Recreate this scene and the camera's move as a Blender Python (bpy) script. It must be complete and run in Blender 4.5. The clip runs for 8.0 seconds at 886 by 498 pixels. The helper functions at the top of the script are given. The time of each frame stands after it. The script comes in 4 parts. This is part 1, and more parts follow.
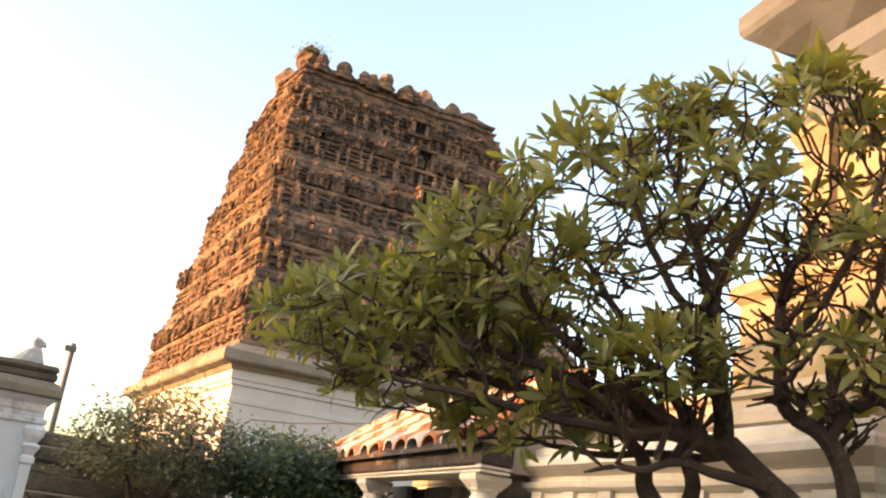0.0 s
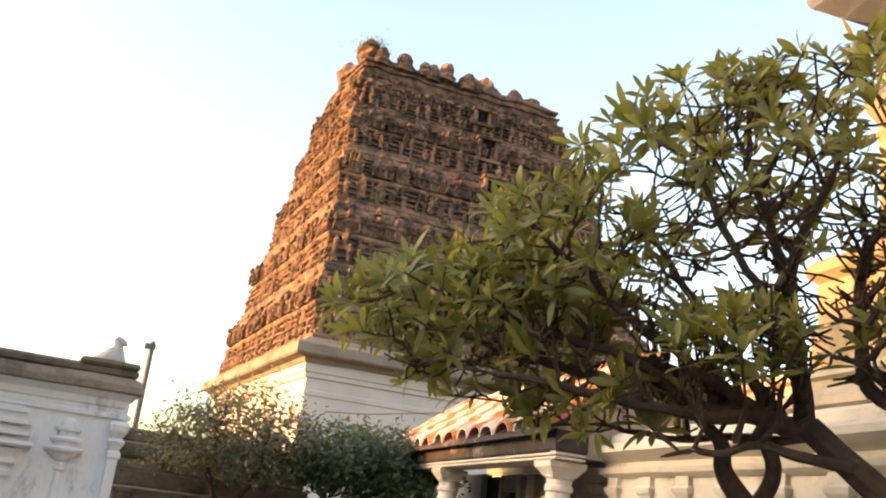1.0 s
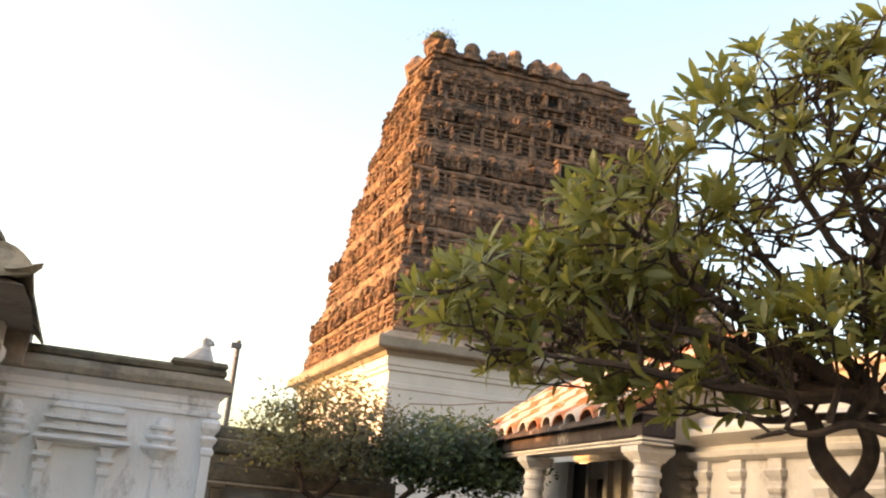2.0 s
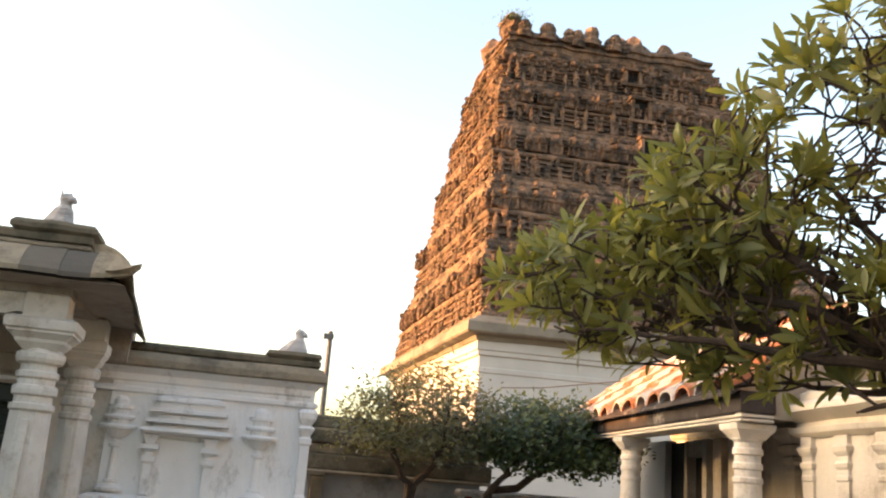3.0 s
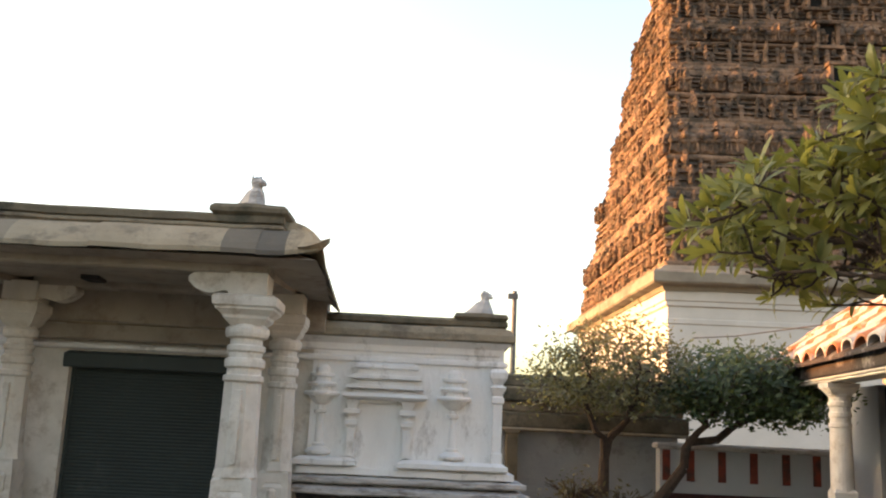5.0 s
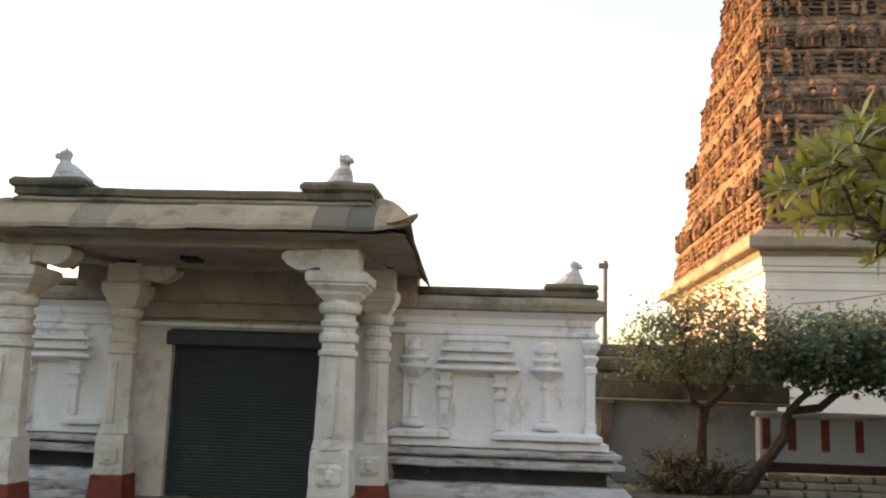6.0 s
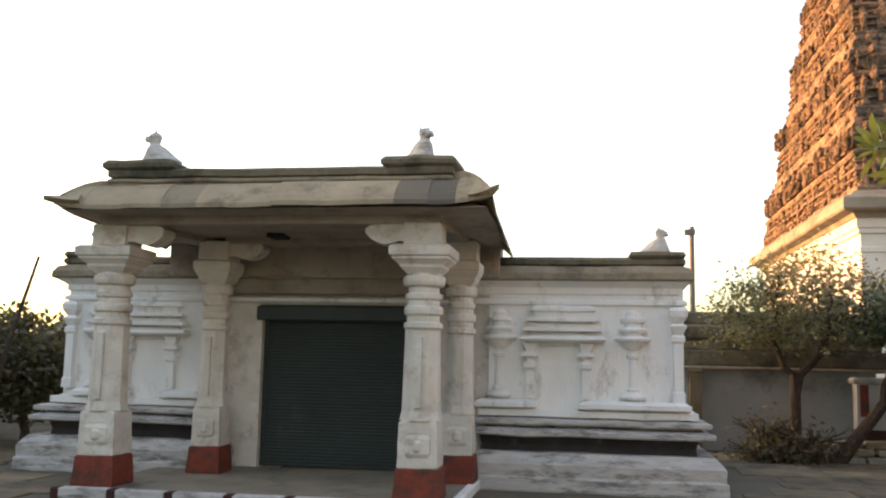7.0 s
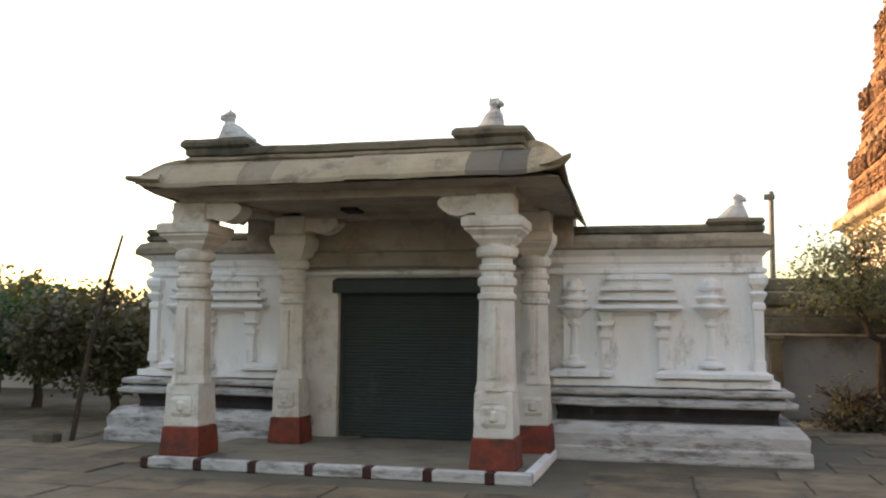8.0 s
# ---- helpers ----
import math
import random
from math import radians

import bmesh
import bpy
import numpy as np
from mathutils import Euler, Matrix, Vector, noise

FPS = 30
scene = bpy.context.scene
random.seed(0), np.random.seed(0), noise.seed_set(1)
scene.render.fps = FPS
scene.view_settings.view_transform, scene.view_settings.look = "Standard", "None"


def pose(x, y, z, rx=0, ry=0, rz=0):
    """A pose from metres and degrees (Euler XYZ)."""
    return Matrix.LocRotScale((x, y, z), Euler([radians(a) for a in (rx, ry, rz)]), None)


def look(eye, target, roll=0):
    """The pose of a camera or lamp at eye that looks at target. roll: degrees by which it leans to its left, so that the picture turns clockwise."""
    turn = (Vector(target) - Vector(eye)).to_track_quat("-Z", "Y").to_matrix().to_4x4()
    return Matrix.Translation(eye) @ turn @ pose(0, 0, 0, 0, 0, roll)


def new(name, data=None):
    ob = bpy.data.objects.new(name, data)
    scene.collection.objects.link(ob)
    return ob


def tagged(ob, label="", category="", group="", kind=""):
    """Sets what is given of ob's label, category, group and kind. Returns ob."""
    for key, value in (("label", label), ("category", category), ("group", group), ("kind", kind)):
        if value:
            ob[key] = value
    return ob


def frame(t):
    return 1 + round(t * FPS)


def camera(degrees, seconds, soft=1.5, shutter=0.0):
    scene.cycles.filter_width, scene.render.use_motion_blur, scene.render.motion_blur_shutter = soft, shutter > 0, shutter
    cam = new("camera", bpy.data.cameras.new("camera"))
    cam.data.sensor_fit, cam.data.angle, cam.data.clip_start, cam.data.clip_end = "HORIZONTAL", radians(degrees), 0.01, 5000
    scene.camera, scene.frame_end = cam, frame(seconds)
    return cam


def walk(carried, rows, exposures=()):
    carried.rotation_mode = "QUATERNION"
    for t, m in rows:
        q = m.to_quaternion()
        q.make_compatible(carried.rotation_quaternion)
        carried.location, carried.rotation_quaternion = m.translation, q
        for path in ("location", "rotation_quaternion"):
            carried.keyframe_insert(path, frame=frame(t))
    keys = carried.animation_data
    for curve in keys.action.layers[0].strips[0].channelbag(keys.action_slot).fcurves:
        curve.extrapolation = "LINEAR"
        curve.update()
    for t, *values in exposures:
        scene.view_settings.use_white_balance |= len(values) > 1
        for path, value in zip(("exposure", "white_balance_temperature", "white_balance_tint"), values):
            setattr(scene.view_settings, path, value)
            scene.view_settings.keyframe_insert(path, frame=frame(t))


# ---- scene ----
cam = camera(51.65, 8.0, 2.1)
PATH = [
    (0, (0.0, 0.0, 1.6), (4.3373, 8.4629, 4.6931), 7.940),
    (0.5, (0.0, 0.0, 1.6), (4.0308, 8.6527, 4.5805), 7.592),
    (1, (0.0, 0.0, 1.6), (3.7242, 8.8205, 4.4860), 7.173),
    (2.5, (0.0, 0.0, 1.6), (2.5618, 9.3180, 4.1715), 5.180),
    (3, (0.0, 0.0, 1.6), (2.1261, 9.4592, 4.0501), 4.567),
    (3.5, (0.0, 0.0, 1.6), (1.7030, 9.5613, 3.9834), 4.111),
    (4, (0.0, 0.0, 1.6), (1.2459, 9.6572, 3.8773), 3.613),
    (4.5, (0.0, 0.0, 1.6), (0.7656, 9.7502, 3.6851), 3.116),
    (6, (0.0, 0.0, 1.6), (-0.7070, 9.8524, 3.1592), 1.932),
    (6.5, (0.0, 0.0, 1.6), (-1.0832, 9.8420, 3.0004), 1.601),
    (7, (0.0, 0.0, 1.6), (-1.5954, 9.7952, 2.8282), 1.185),
    (7.5, (0.0, 0.0, 1.6), (-1.9482, 9.7506, 2.6631), 0.890),
    (8, (0.0, 0.0, 1.6), (-2.3737, 9.6720, 2.5046), 0.528),
]
walk(cam, [(t, look(eye, target, roll)) for t, eye, target, roll in PATH], exposures=[(0.0, 2.5, 7500, 15), (8.0, 2.5, 7600, 14)])

# ---- light ----
SUN_AZ, SUN_EL = -80.0, 10.0  # degrees, from +y towards +x
world = bpy.data.worlds.new("sky")
scene.world = world
world.use_nodes = True
wn = world.node_tree
sky = wn.nodes.new("ShaderNodeTexSky")
sky.sky_type = "NISHITA"
sky.sun_disc = False
sky.sun_elevation, sky.sun_rotation = radians(SUN_EL), radians(SUN_AZ)
sky.air_density, sky.dust_density, sky.ozone_density = 1.0, 3.0, 1.0
wn.links.new(sky.outputs[0], wn.nodes["Background"].inputs[0])
wn.nodes["Background"].inputs[1].default_value = 0.15
lamp = bpy.data.lights.new("sun", "SUN")
lamp.energy, lamp.angle, lamp.color = 2.35, radians(0.6), (1.0, 0.43, 0.14)
sun_dir = Vector((math.sin(radians(SUN_AZ)) * math.cos(radians(SUN_EL)), math.cos(radians(SUN_AZ)) * math.cos(radians(SUN_EL)), math.sin(radians(SUN_EL))))
sun = new("sun", lamp)
sun.matrix_world = look(sun_dir * 60, (0, 0, 0))


# ---- materials ----
def material(name, base, second, scale=3.0, rough=0.85, dirt=None, dirt_amount=0.35, dirt_scale=0.8, bump=0.25, fine=40.0, island=0.0, streak=1.0, relief=0.02, slabs=None):
    """Two colours mixed by broken noise, dirt patches with a shape of their own, and fine relief."""
    m = bpy.data.materials.new(name)
    m.use_nodes = True
    nt = m.node_tree
    n, l = nt.nodes, nt.links
    bsdf = n["Principled BSDF"]
    co = n.new("ShaderNodeTexCoord")
    mp = n.new("ShaderNodeMapping")
    geo = n.new("ShaderNodeNewGeometry")
    l.new(geo.outputs["Position"], mp.inputs[0])
    mp.inputs["Scale"].default_value = (1, 1, streak)

    def tex(sc, detail=6.0, rough_=0.62):
        t = n.new("ShaderNodeTexNoise")
        t.inputs["Scale"].default_value, t.inputs["Detail"].default_value, t.inputs["Roughness"].default_value = sc, detail, rough_
        l.new(mp.outputs[0], t.inputs["Vector"])
        return t

    def ramp(src, a, b):
        r = n.new("ShaderNodeMapRange")
        r.inputs["From Min"].default_value, r.inputs["From Max"].default_value = a, b
        l.new(src, r.inputs["Value"])
        return r.outputs[0]

    def mix(fac, a, b):
        x = n.new("ShaderNodeMix")
        x.data_type = "RGBA"
        if isinstance(fac, float):
            x.inputs[0].default_value = fac
        else:
            l.new(fac, x.inputs[0])
        for slot, c in ((6, a), (7, b)):
            if isinstance(c, tuple):
                x.inputs[slot].default_value = (*c, 1)
            else:
                l.new(c, x.inputs[slot])
        return x.outputs[2]

    col = mix(ramp(tex(scale).outputs[0], 0.35, 0.68), base, second)
    if dirt:
        d = ramp(tex(dirt_scale, 9.0, 0.72).outputs[0], 0.66 - dirt_amount * 0.35, 0.80 - dirt_amount * 0.35)
        col = mix(d, col, dirt)
    if slabs:
        pick = n.new("ShaderNodeObjectInfo")
        col = mix(ramp(pick.outputs["Random"], 0.45, 0.75), col, slabs)
    if island:
        hsv = n.new("ShaderNodeHueSaturation")
        oi = n.new("ShaderNodeObjectInfo")
        add = n.new("ShaderNodeMath")
        add.operation = "ADD"
        l.new(oi.outputs["Random"], add.inputs[0])
        l.new(geo.outputs["Random Per Island"], add.inputs[1])
        v = n.new("ShaderNodeMapRange")
        v.inputs["From Max"].default_value = 2.0
        v.inputs["To Min"].default_value, v.inputs["To Max"].default_value = 1 - island, 1 + island
        l.new(add.outputs[0], v.inputs["Value"])
        l.new(v.outputs[0], hsv.inputs["Value"])
        l.new(col, hsv.inputs["Color"])
        col = hsv.outputs[0]
    l.new(col, bsdf.inputs["Base Color"])
    bsdf.inputs["Roughness"].default_value = rough
    bsdf.inputs["Specular IOR Level"].default_value = 0.25
    if bump:
        b = n.new("ShaderNodeBump")
        b.inputs["Strength"].default_value, b.inputs["Distance"].default_value = bump, relief
        l.new(tex(fine, 8.0, 0.7).outputs[0], b.inputs["Height"])
        l.new(b.outputs[0], bsdf.inputs["Normal"])
    return m


LIME = material("limewash", (0.87, 0.84, 0.815), (0.79, 0.76, 0.735), 2.6, 0.9, (0.50, 0.46, 0.425), 0.30, 3.2, 0.6, 22, streak=0.45)
LIME_BASE = material("worn_limewash", (0.62, 0.585, 0.56), (0.47, 0.435, 0.41), 3.0, 0.9, (0.22, 0.19, 0.17), 0.48, 2.4, 1.0, 12, streak=4.0)
PILLAR = material("pillar_limewash", (0.70, 0.645, 0.575), (0.58, 0.525, 0.455), 3.0, 0.9, (0.42, 0.35, 0.28), 0.35, 2.4, 0.5, 22)
WEATHERED = material("weathered_stone", (0.33, 0.265, 0.185), (0.225, 0.178, 0.125), 3.0, 0.92, (0.12, 0.095, 0.07), 0.48, 1.1, 0.8, 16)
EAVE = material("eave_stone", (0.37, 0.295, 0.205), (0.28, 0.22, 0.15), 2.0, 0.92, (0.18, 0.145, 0.105), 0.42, 2.5, 0.7, 16, slabs=(0.125, 0.108, 0.088))
SOFFIT = material("soffit_plaster", (0.40, 0.34, 0.28), (0.30, 0.25, 0.20), 1.6, 0.9, (0.25, 0.20, 0.165), 0.45, 2.2, 0.4, 18)
MOSS = material("mossy_stone", (0.185, 0.148, 0.102), (0.12, 0.098, 0.066), 2.5, 0.95, (0.05, 0.05, 0.035), 0.5, 1.2, 0.8, 14)
# near-black stone with paler patches: shade put into the colour
SHADE_DARK = material("sooty_recess", (0.06, 0.05, 0.048), (0.035, 0.03, 0.03), 3.0, 0.9, (0.30, 0.28, 0.27), 0.2, 1.3, 0.6, 16)
RED = material("red_oxide_paint", (0.245, 0.052, 0.030), (0.165, 0.037, 0.024), 5.0, 0.7, (0.085, 0.04, 0.03), 0.5, 3.5, 0.4, 24)
MAROON = material("maroon_paint", (0.07, 0.026, 0.023), (0.045, 0.02, 0.018), 6.0, 0.75, None, 0, 1, 0.4, 24)
SHUTTER = material("grey_green_shutter", (0.045, 0.055, 0.052), (0.038, 0.046, 0.044), 1.2, 0.5, (0.075, 0.08, 0.075), 0.2, 1.0, 0.1, 30)
FLOOR = material("plinth_floor", (0.28, 0.235, 0.18), (0.20, 0.17, 0.13), 2.4, 0.85, (0.12, 0.11, 0.09), 0.4, 1.0, 0.4, 18)
PAVING = material("courtyard_stone", (0.27, 0.20, 0.127), (0.14, 0.107, 0.073), 1.6, 0.85, (0.095, 0.08, 0.062), 0.45, 0.9, 0.7, 12, island=0.4)
EARTH = material("courtyard_earth", (0.175, 0.145, 0.105), (0.12, 0.10, 0.075), 0.8, 0.95, (0.08, 0.075, 0.055), 0.4, 0.25, 0.7, 9)
BRICK = material("old_brick_stucco", (0.245, 0.152, 0.102), (0.118, 0.078, 0.055), 1.6, 0.95, (0.055, 0.044, 0.035), 0.58, 1.1, 1.0, 2.6, island=0.4, relief=0.16)
# white plaster greyed to carry the compound wall's shade, plus dirt patches
GREYWALL = material("grimy_plaster", (0.35, 0.345, 0.34), (0.28, 0.275, 0.27), 1.2, 0.92, (0.16, 0.15, 0.135), 0.3, 0.9, 0.6, 14)
STONE_BAND = material("grey_stone_band", (0.205, 0.185, 0.155), (0.14, 0.125, 0.105), 0.8, 0.92, (0.12, 0.10, 0.08), 0.4, 0.4, 0.8, 7)
# stained pale stone, darkened and blued so the sunlit eave looks shaded
SHADE_EAVE = material("pale_eave_stone", (0.105, 0.120, 0.142), (0.075, 0.084, 0.098), 0.9, 0.92, (0.08, 0.075, 0.07), 0.45, 0.6, 0.8, 9)
WHITEWASH = material("far_whitewash", (0.45, 0.445, 0.44), (0.38, 0.375, 0.37), 0.5, 0.9, (0.46, 0.43, 0.39), 0.3, 0.4, 0.5, 8)
AGED = material("aged_plaster", (0.38, 0.33, 0.265), (0.29, 0.25, 0.20), 1.6, 0.9, (0.20, 0.16, 0.12), 0.5, 0.9, 0.6, 16)
CREAM = material("cream_plaster", (0.61, 0.56, 0.485), (0.515, 0.465, 0.40), 1.6, 0.9, (0.32, 0.26, 0.20), 0.35, 0.9, 0.5, 20)
OCHRE = material("ochre_wash", (0.31, 0.245, 0.16), (0.22, 0.165, 0.10), 1.4, 0.9, (0.17, 0.13, 0.09), 0.4, 0.9, 0.5, 20)
# near-black for openings: the shade inside is put into the colour
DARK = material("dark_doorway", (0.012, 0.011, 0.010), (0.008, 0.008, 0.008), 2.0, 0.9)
BARK = material("grey_brown_bark", (0.078, 0.052, 0.037), (0.046, 0.032, 0.024), 9.0, 0.9, (0.12, 0.10, 0.08), 0.3, 6.0, 0.8, 40)
TILE_LIMED = material("limewashed_tile", (0.50, 0.455, 0.42), (0.40, 0.345, 0.305), 3.0, 0.85, (0.30, 0.14, 0.08), 0.22, 2.4, 0.5, 25, island=0.2)
TILE = material("clay_tile", (0.36, 0.14, 0.07), (0.27, 0.095, 0.045), 3.0, 0.85, (0.46, 0.42, 0.385), 0.45, 2.0, 0.5, 25, island=0.35)
IRON = material("galvanised_pole", (0.16, 0.15, 0.14), (0.10, 0.095, 0.09), 6.0, 0.6)


def leaf_material(name, dark, light, glow):
    m = bpy.data.materials.new(name)
    m.use_nodes = True
    n, l = m.node_tree.nodes, m.node_tree.links
    b = n["Principled BSDF"]
    g = n.new("ShaderNodeNewGeometry")
    oi = n.new("ShaderNodeObjectInfo")
    add = n.new("ShaderNodeMath")
    add.operation = "ADD"
    l.new(g.outputs["Random Per Island"], add.inputs[0])
    l.new(oi.outputs["Random"], add.inputs[1])
    fr = n.new("ShaderNodeMath")
    fr.operation = "FRACT"
    l.new(add.outputs[0], fr.inputs[0])
    r = n.new("ShaderNodeValToRGB")
    r.color_ramp.elements[0].color, r.color_ramp.elements[1].color = (*dark, 1), (*light, 1)
    l.new(fr.outputs[0], r.inputs[0])
    l.new(r.outputs[0], b.inputs["Base Color"])
    b.inputs["Roughness"].default_value = 0.45
    tr = n.new("ShaderNodeBsdfTranslucent")
    tr.inputs[0].default_value = (*glow, 1)
    mx = n.new("ShaderNodeMixShader")
    mx.inputs[0].default_value = 0.35
    l.new(b.outputs[0], mx.inputs[1])
    l.new(tr.outputs[0], mx.inputs[2])
    l.new(mx.outputs[0], n["Material Output"].inputs[0])
    return m


LEAF = leaf_material("frangipani_leaf", (0.064, 0.084, 0.024), (0.25, 0.232, 0.068), (0.42, 0.38, 0.07))
LEAF_DARK = leaf_material("dark_leaf", (0.034, 0.060, 0.024), (0.085, 0.115, 0.042), (0.10, 0.13, 0.03))
LEAF_BROWN = leaf_material("withered_leaf", (0.050, 0.046, 0.020), (0.125, 0.100, 0.045), (0.15, 0.115, 0.04))
LEAF_DRY = leaf_material("dry_leaf", (0.06, 0.068, 0.028), (0.16, 0.15, 0.06), (0.22, 0.19, 0.06))


# ---- building helpers ----
def part(name, bm, mat, parent=None, label=""):
    me = bpy.data.meshes.new(name)
    bmesh.ops.recalc_face_normals(bm, faces=bm.faces)
    bm.to_mesh(me)
    bm.free()
    me.materials.append(mat)
    ob = new(name, me)
    if parent is not None:
        ob.parent = parent
    return tagged(ob, label)


def thing(name, at, label, category, group="", kind=""):
    ob = new(name)
    ob.empty_display_size = 0.2
    ob.matrix_world = at if isinstance(at, Matrix) else Matrix.Translation(at)
    return tagged(ob, label, category, group, kind)


def ring_loft(bm, rings, cap=True):
    rows = [[bm.verts.new(p) for p in ring] for ring in rings]
    k = len(rows[0])
    for a, b in zip(rows, rows[1:]):
        for i in range(k):
            j = (i + 1) % k
            bm.faces.new((a[i], a[j], b[j], b[i]))
    if cap:
        bm.faces.new(rows[0][::-1])
        bm.faces.new(rows[-1])
    return bm


def rect_stack(bm, x0, x1, y0, y1, prof, shear=None):
    """A stack of rectangles: prof holds (outset, z)."""
    rings = []
    for o, z in prof:
        ring = [(x0 - o, y0 - o, z), (x1 + o, y0 - o, z), (x1 + o, y1 + o, z), (x0 - o, y1 + o, z)]
        rings.append(ring)
    return ring_loft(bm, rings)


def box(bm, x0, x1, y0, y1, z0, z1, soft=0.008):
    return rect_stack(bm, x0, x1, y0, y1, [(-soft, z0), (0, z0 + soft), (0, z1 - soft), (-soft, z1)])


def ngon_stack(bm, cx, cy, prof, sides=8, turn=22.5):
    rings = [[(cx + r * math.cos(radians(turn + 360 / sides * i)), cy + r * math.sin(radians(turn + 360 / sides * i)), z) for i in range(sides)] for r, z in prof]
    return ring_loft(bm, rings)


def worn(bm, amount, scale=1.5):
    """Pushes vertices about a little, so that no edge is quite straight."""
    for v in bm.verts:
        v.co += noise.noise_vector(v.co * scale) * amount
    return bm


def cut_long(bm, length):
    """Splits long edges, so that worn() has something to bend."""
    for _ in range(4):
        long_edges = [e for e in bm.edges if e.calc_length() > length]
        if not long_edges:
            break
        bmesh.ops.subdivide_edges(bm, edges=long_edges, cuts=1, use_grid_fill=True)
    return bm


def leaf4(bm, p, way, size):
    side = way.orthogonal().normalized() * size * 0.25
    a, b, c_, d = (bm.verts.new(q) for q in (p, p + way * size * 0.5 + side, p + way * size, p + way * size * 0.5 - side))
    bm.faces.new((a, b, c_, d))


# ---- ground ----
bm = bmesh.new()
box(bm, -400, 400, -300, 500, -1.0, 0.0)
tagged(part("ground", bm, EARTH), "dusty grey-brown temple courtyard ground", "ground", kind="structure")


# ---- mandapam ----
def lion(x, y, z, size, face, mat=None):
    """A seated guardian beast in worn limewash, as one plain mesh."""
    bm = bmesh.new()
    s = size
    ring_loft(bm, [[(rx * math.cos(a) * s + ox * s, ry * math.sin(a) * s, h * s) for a in [k * math.pi / 5 for k in range(10)]]
                   for rx, ry, ox, h in ((0.62, 0.30, -0.08, 0), (0.64, 0.32, -0.08, 0.12), (0.48, 0.30, 0.0, 0.3), (0.32, 0.25, 0.08, 0.52), (0.17, 0.15, 0.15, 0.66), (0.2, 0.18, 0.16, 0.76), (0.22, 0.19, 0.17, 0.88), (0.17, 0.15, 0.17, 0.98), (0.08, 0.08, 0.16, 1.03))])
    for side in (-1, 1):
        ngon_stack(bm, 0.34 * s, side * 0.11 * s, [(0.07 * s, 0), (0.055 * s, 0.3 * s), (0.05 * s, 0.55 * s)], 6)
        ngon_stack(bm, 0.12 * s, side * 0.15 * s, [(0.05 * s, 0.9 * s), (0.02 * s, 1.08 * s)], 5)
    rect_stack(bm, 0.26 * s, 0.44 * s, -0.1 * s, 0.1 * s, [(0, 0.72 * s), (0.01, 0.78 * s), (-0.02 * s, 0.9 * s)])
    worn(bm, 0.035 * s, 6 / s)
    ob = part("guardian_statue", bm, mat or LIME_BASE)
    ob.matrix_world = pose(x, y, z, 0, 0, face)
    return tagged(ob, "small weathered whitewashed guardian beast on the parapet corner", "statue", "parapet guardians")


X0, X1, WY = -7.50, 1.24, 12.3  # plinth: left, right; wall front
WX1, CX1 = 1.19, 1.12  # right end of the wall and of the cornice
mandapam = thing("mandapam", (0, 0, 0), "whitewashed stone mandapam with stained stone cornice and pillared porch", "temple hall")

# plinth mouldings, one course at a time; the porch stands between the wings
WINGS = ((X0, -5.3), (-1.35, X1))
for wx0, wx1 in WINGS:
    for nm, mat, prof in (
        ("plinth_slab", LIME_BASE, [(0.43, 0), (0.44, 0.03), (0.43, 0.17), (0.40, 0.19), (0.41, 0.34), (0.37, 0.40), (0.30, 0.48)]),
        # the recess gets its deep shade from a near-black colour
        ("plinth_recess", SHADE_DARK, [(0.10, 0.46), (0.08, 0.56), (0.12, 0.70)]),
        ("plinth_course", LIME_BASE, [(0.28, 0.68), (0.31, 0.70), (0.31, 0.75), (0.20, 0.785), (0.05, 0.79), (0.05, 0.82)]),
        ("plinth_course", LIME_BASE, [(0.25, 0.82), (0.27, 0.84), (0.27, 0.885), (0.22, 0.90), (0.04, 0.90), (0.04, 0.925)]),
        ("plinth_course", LIME, [(0.12, 0.925), (0.12, 1.01), (0.03, 1.01), (0.03, 1.035)]),
    ):
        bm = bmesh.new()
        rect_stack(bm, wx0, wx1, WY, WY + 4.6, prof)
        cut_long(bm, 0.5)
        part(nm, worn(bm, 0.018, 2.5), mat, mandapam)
    bm = bmesh.new()
    box(bm, wx0, min(wx1, WX1), WY, WY + 4.6, 0.92, 2.72)
    part("wall", bm, LIME, mandapam)

# wall behind the porch, with the doorway
for px0, px1, pz0 in ((-5.3, -4.565, 0.0), (-2.48, -1.35, 0.0), (-4.565, -2.48, 2.30)):
    bm = bmesh.new()
    box(bm, px0, px1, WY + 0.05, WY + 4.5, pz0, 2.73)
    part("wall_panel", bm, PILLAR, mandapam)
bm = bmesh.new()
box(bm, -5.85, -1.2, WY - 0.26, WY + 0.3, 2.72, 3.34, 0.02)
part("wall_beam", worn(cut_long(bm, 0.6), 0.012, 2), SOFFIT, mandapam)
bm = bmesh.new()
box(bm, -5.1, -1.6, WY - 0.16, WY + 0.1, 2.50, 2.72, 0.02)
part("door_beam", worn(cut_long(bm, 0.6), 0.012, 2), SOFFIT, mandapam)

# cornice and parapet slab over the whole block
bm = bmesh.new()
rect_stack(bm, X0, CX1, WY, WY + 4.6, [(0.0, 2.52), (0.03, 2.54), (0.03, 2.62), (0.16, 2.70)])
part("cornice_bed", cut_long(bm, 0.6) and worn(bm, 0.008, 2), LIME, mandapam)
bm = bmesh.new()
rect_stack(bm, X0, CX1, WY, WY + 4.6, [(0.17, 2.70), (0.20, 2.72), (0.19, 2.80), (0.14, 2.88), (0.05, 2.91)])
part("cornice", cut_long(bm, 0.6) and worn(bm, 0.02, 1.7), WEATHERED, mandapam)
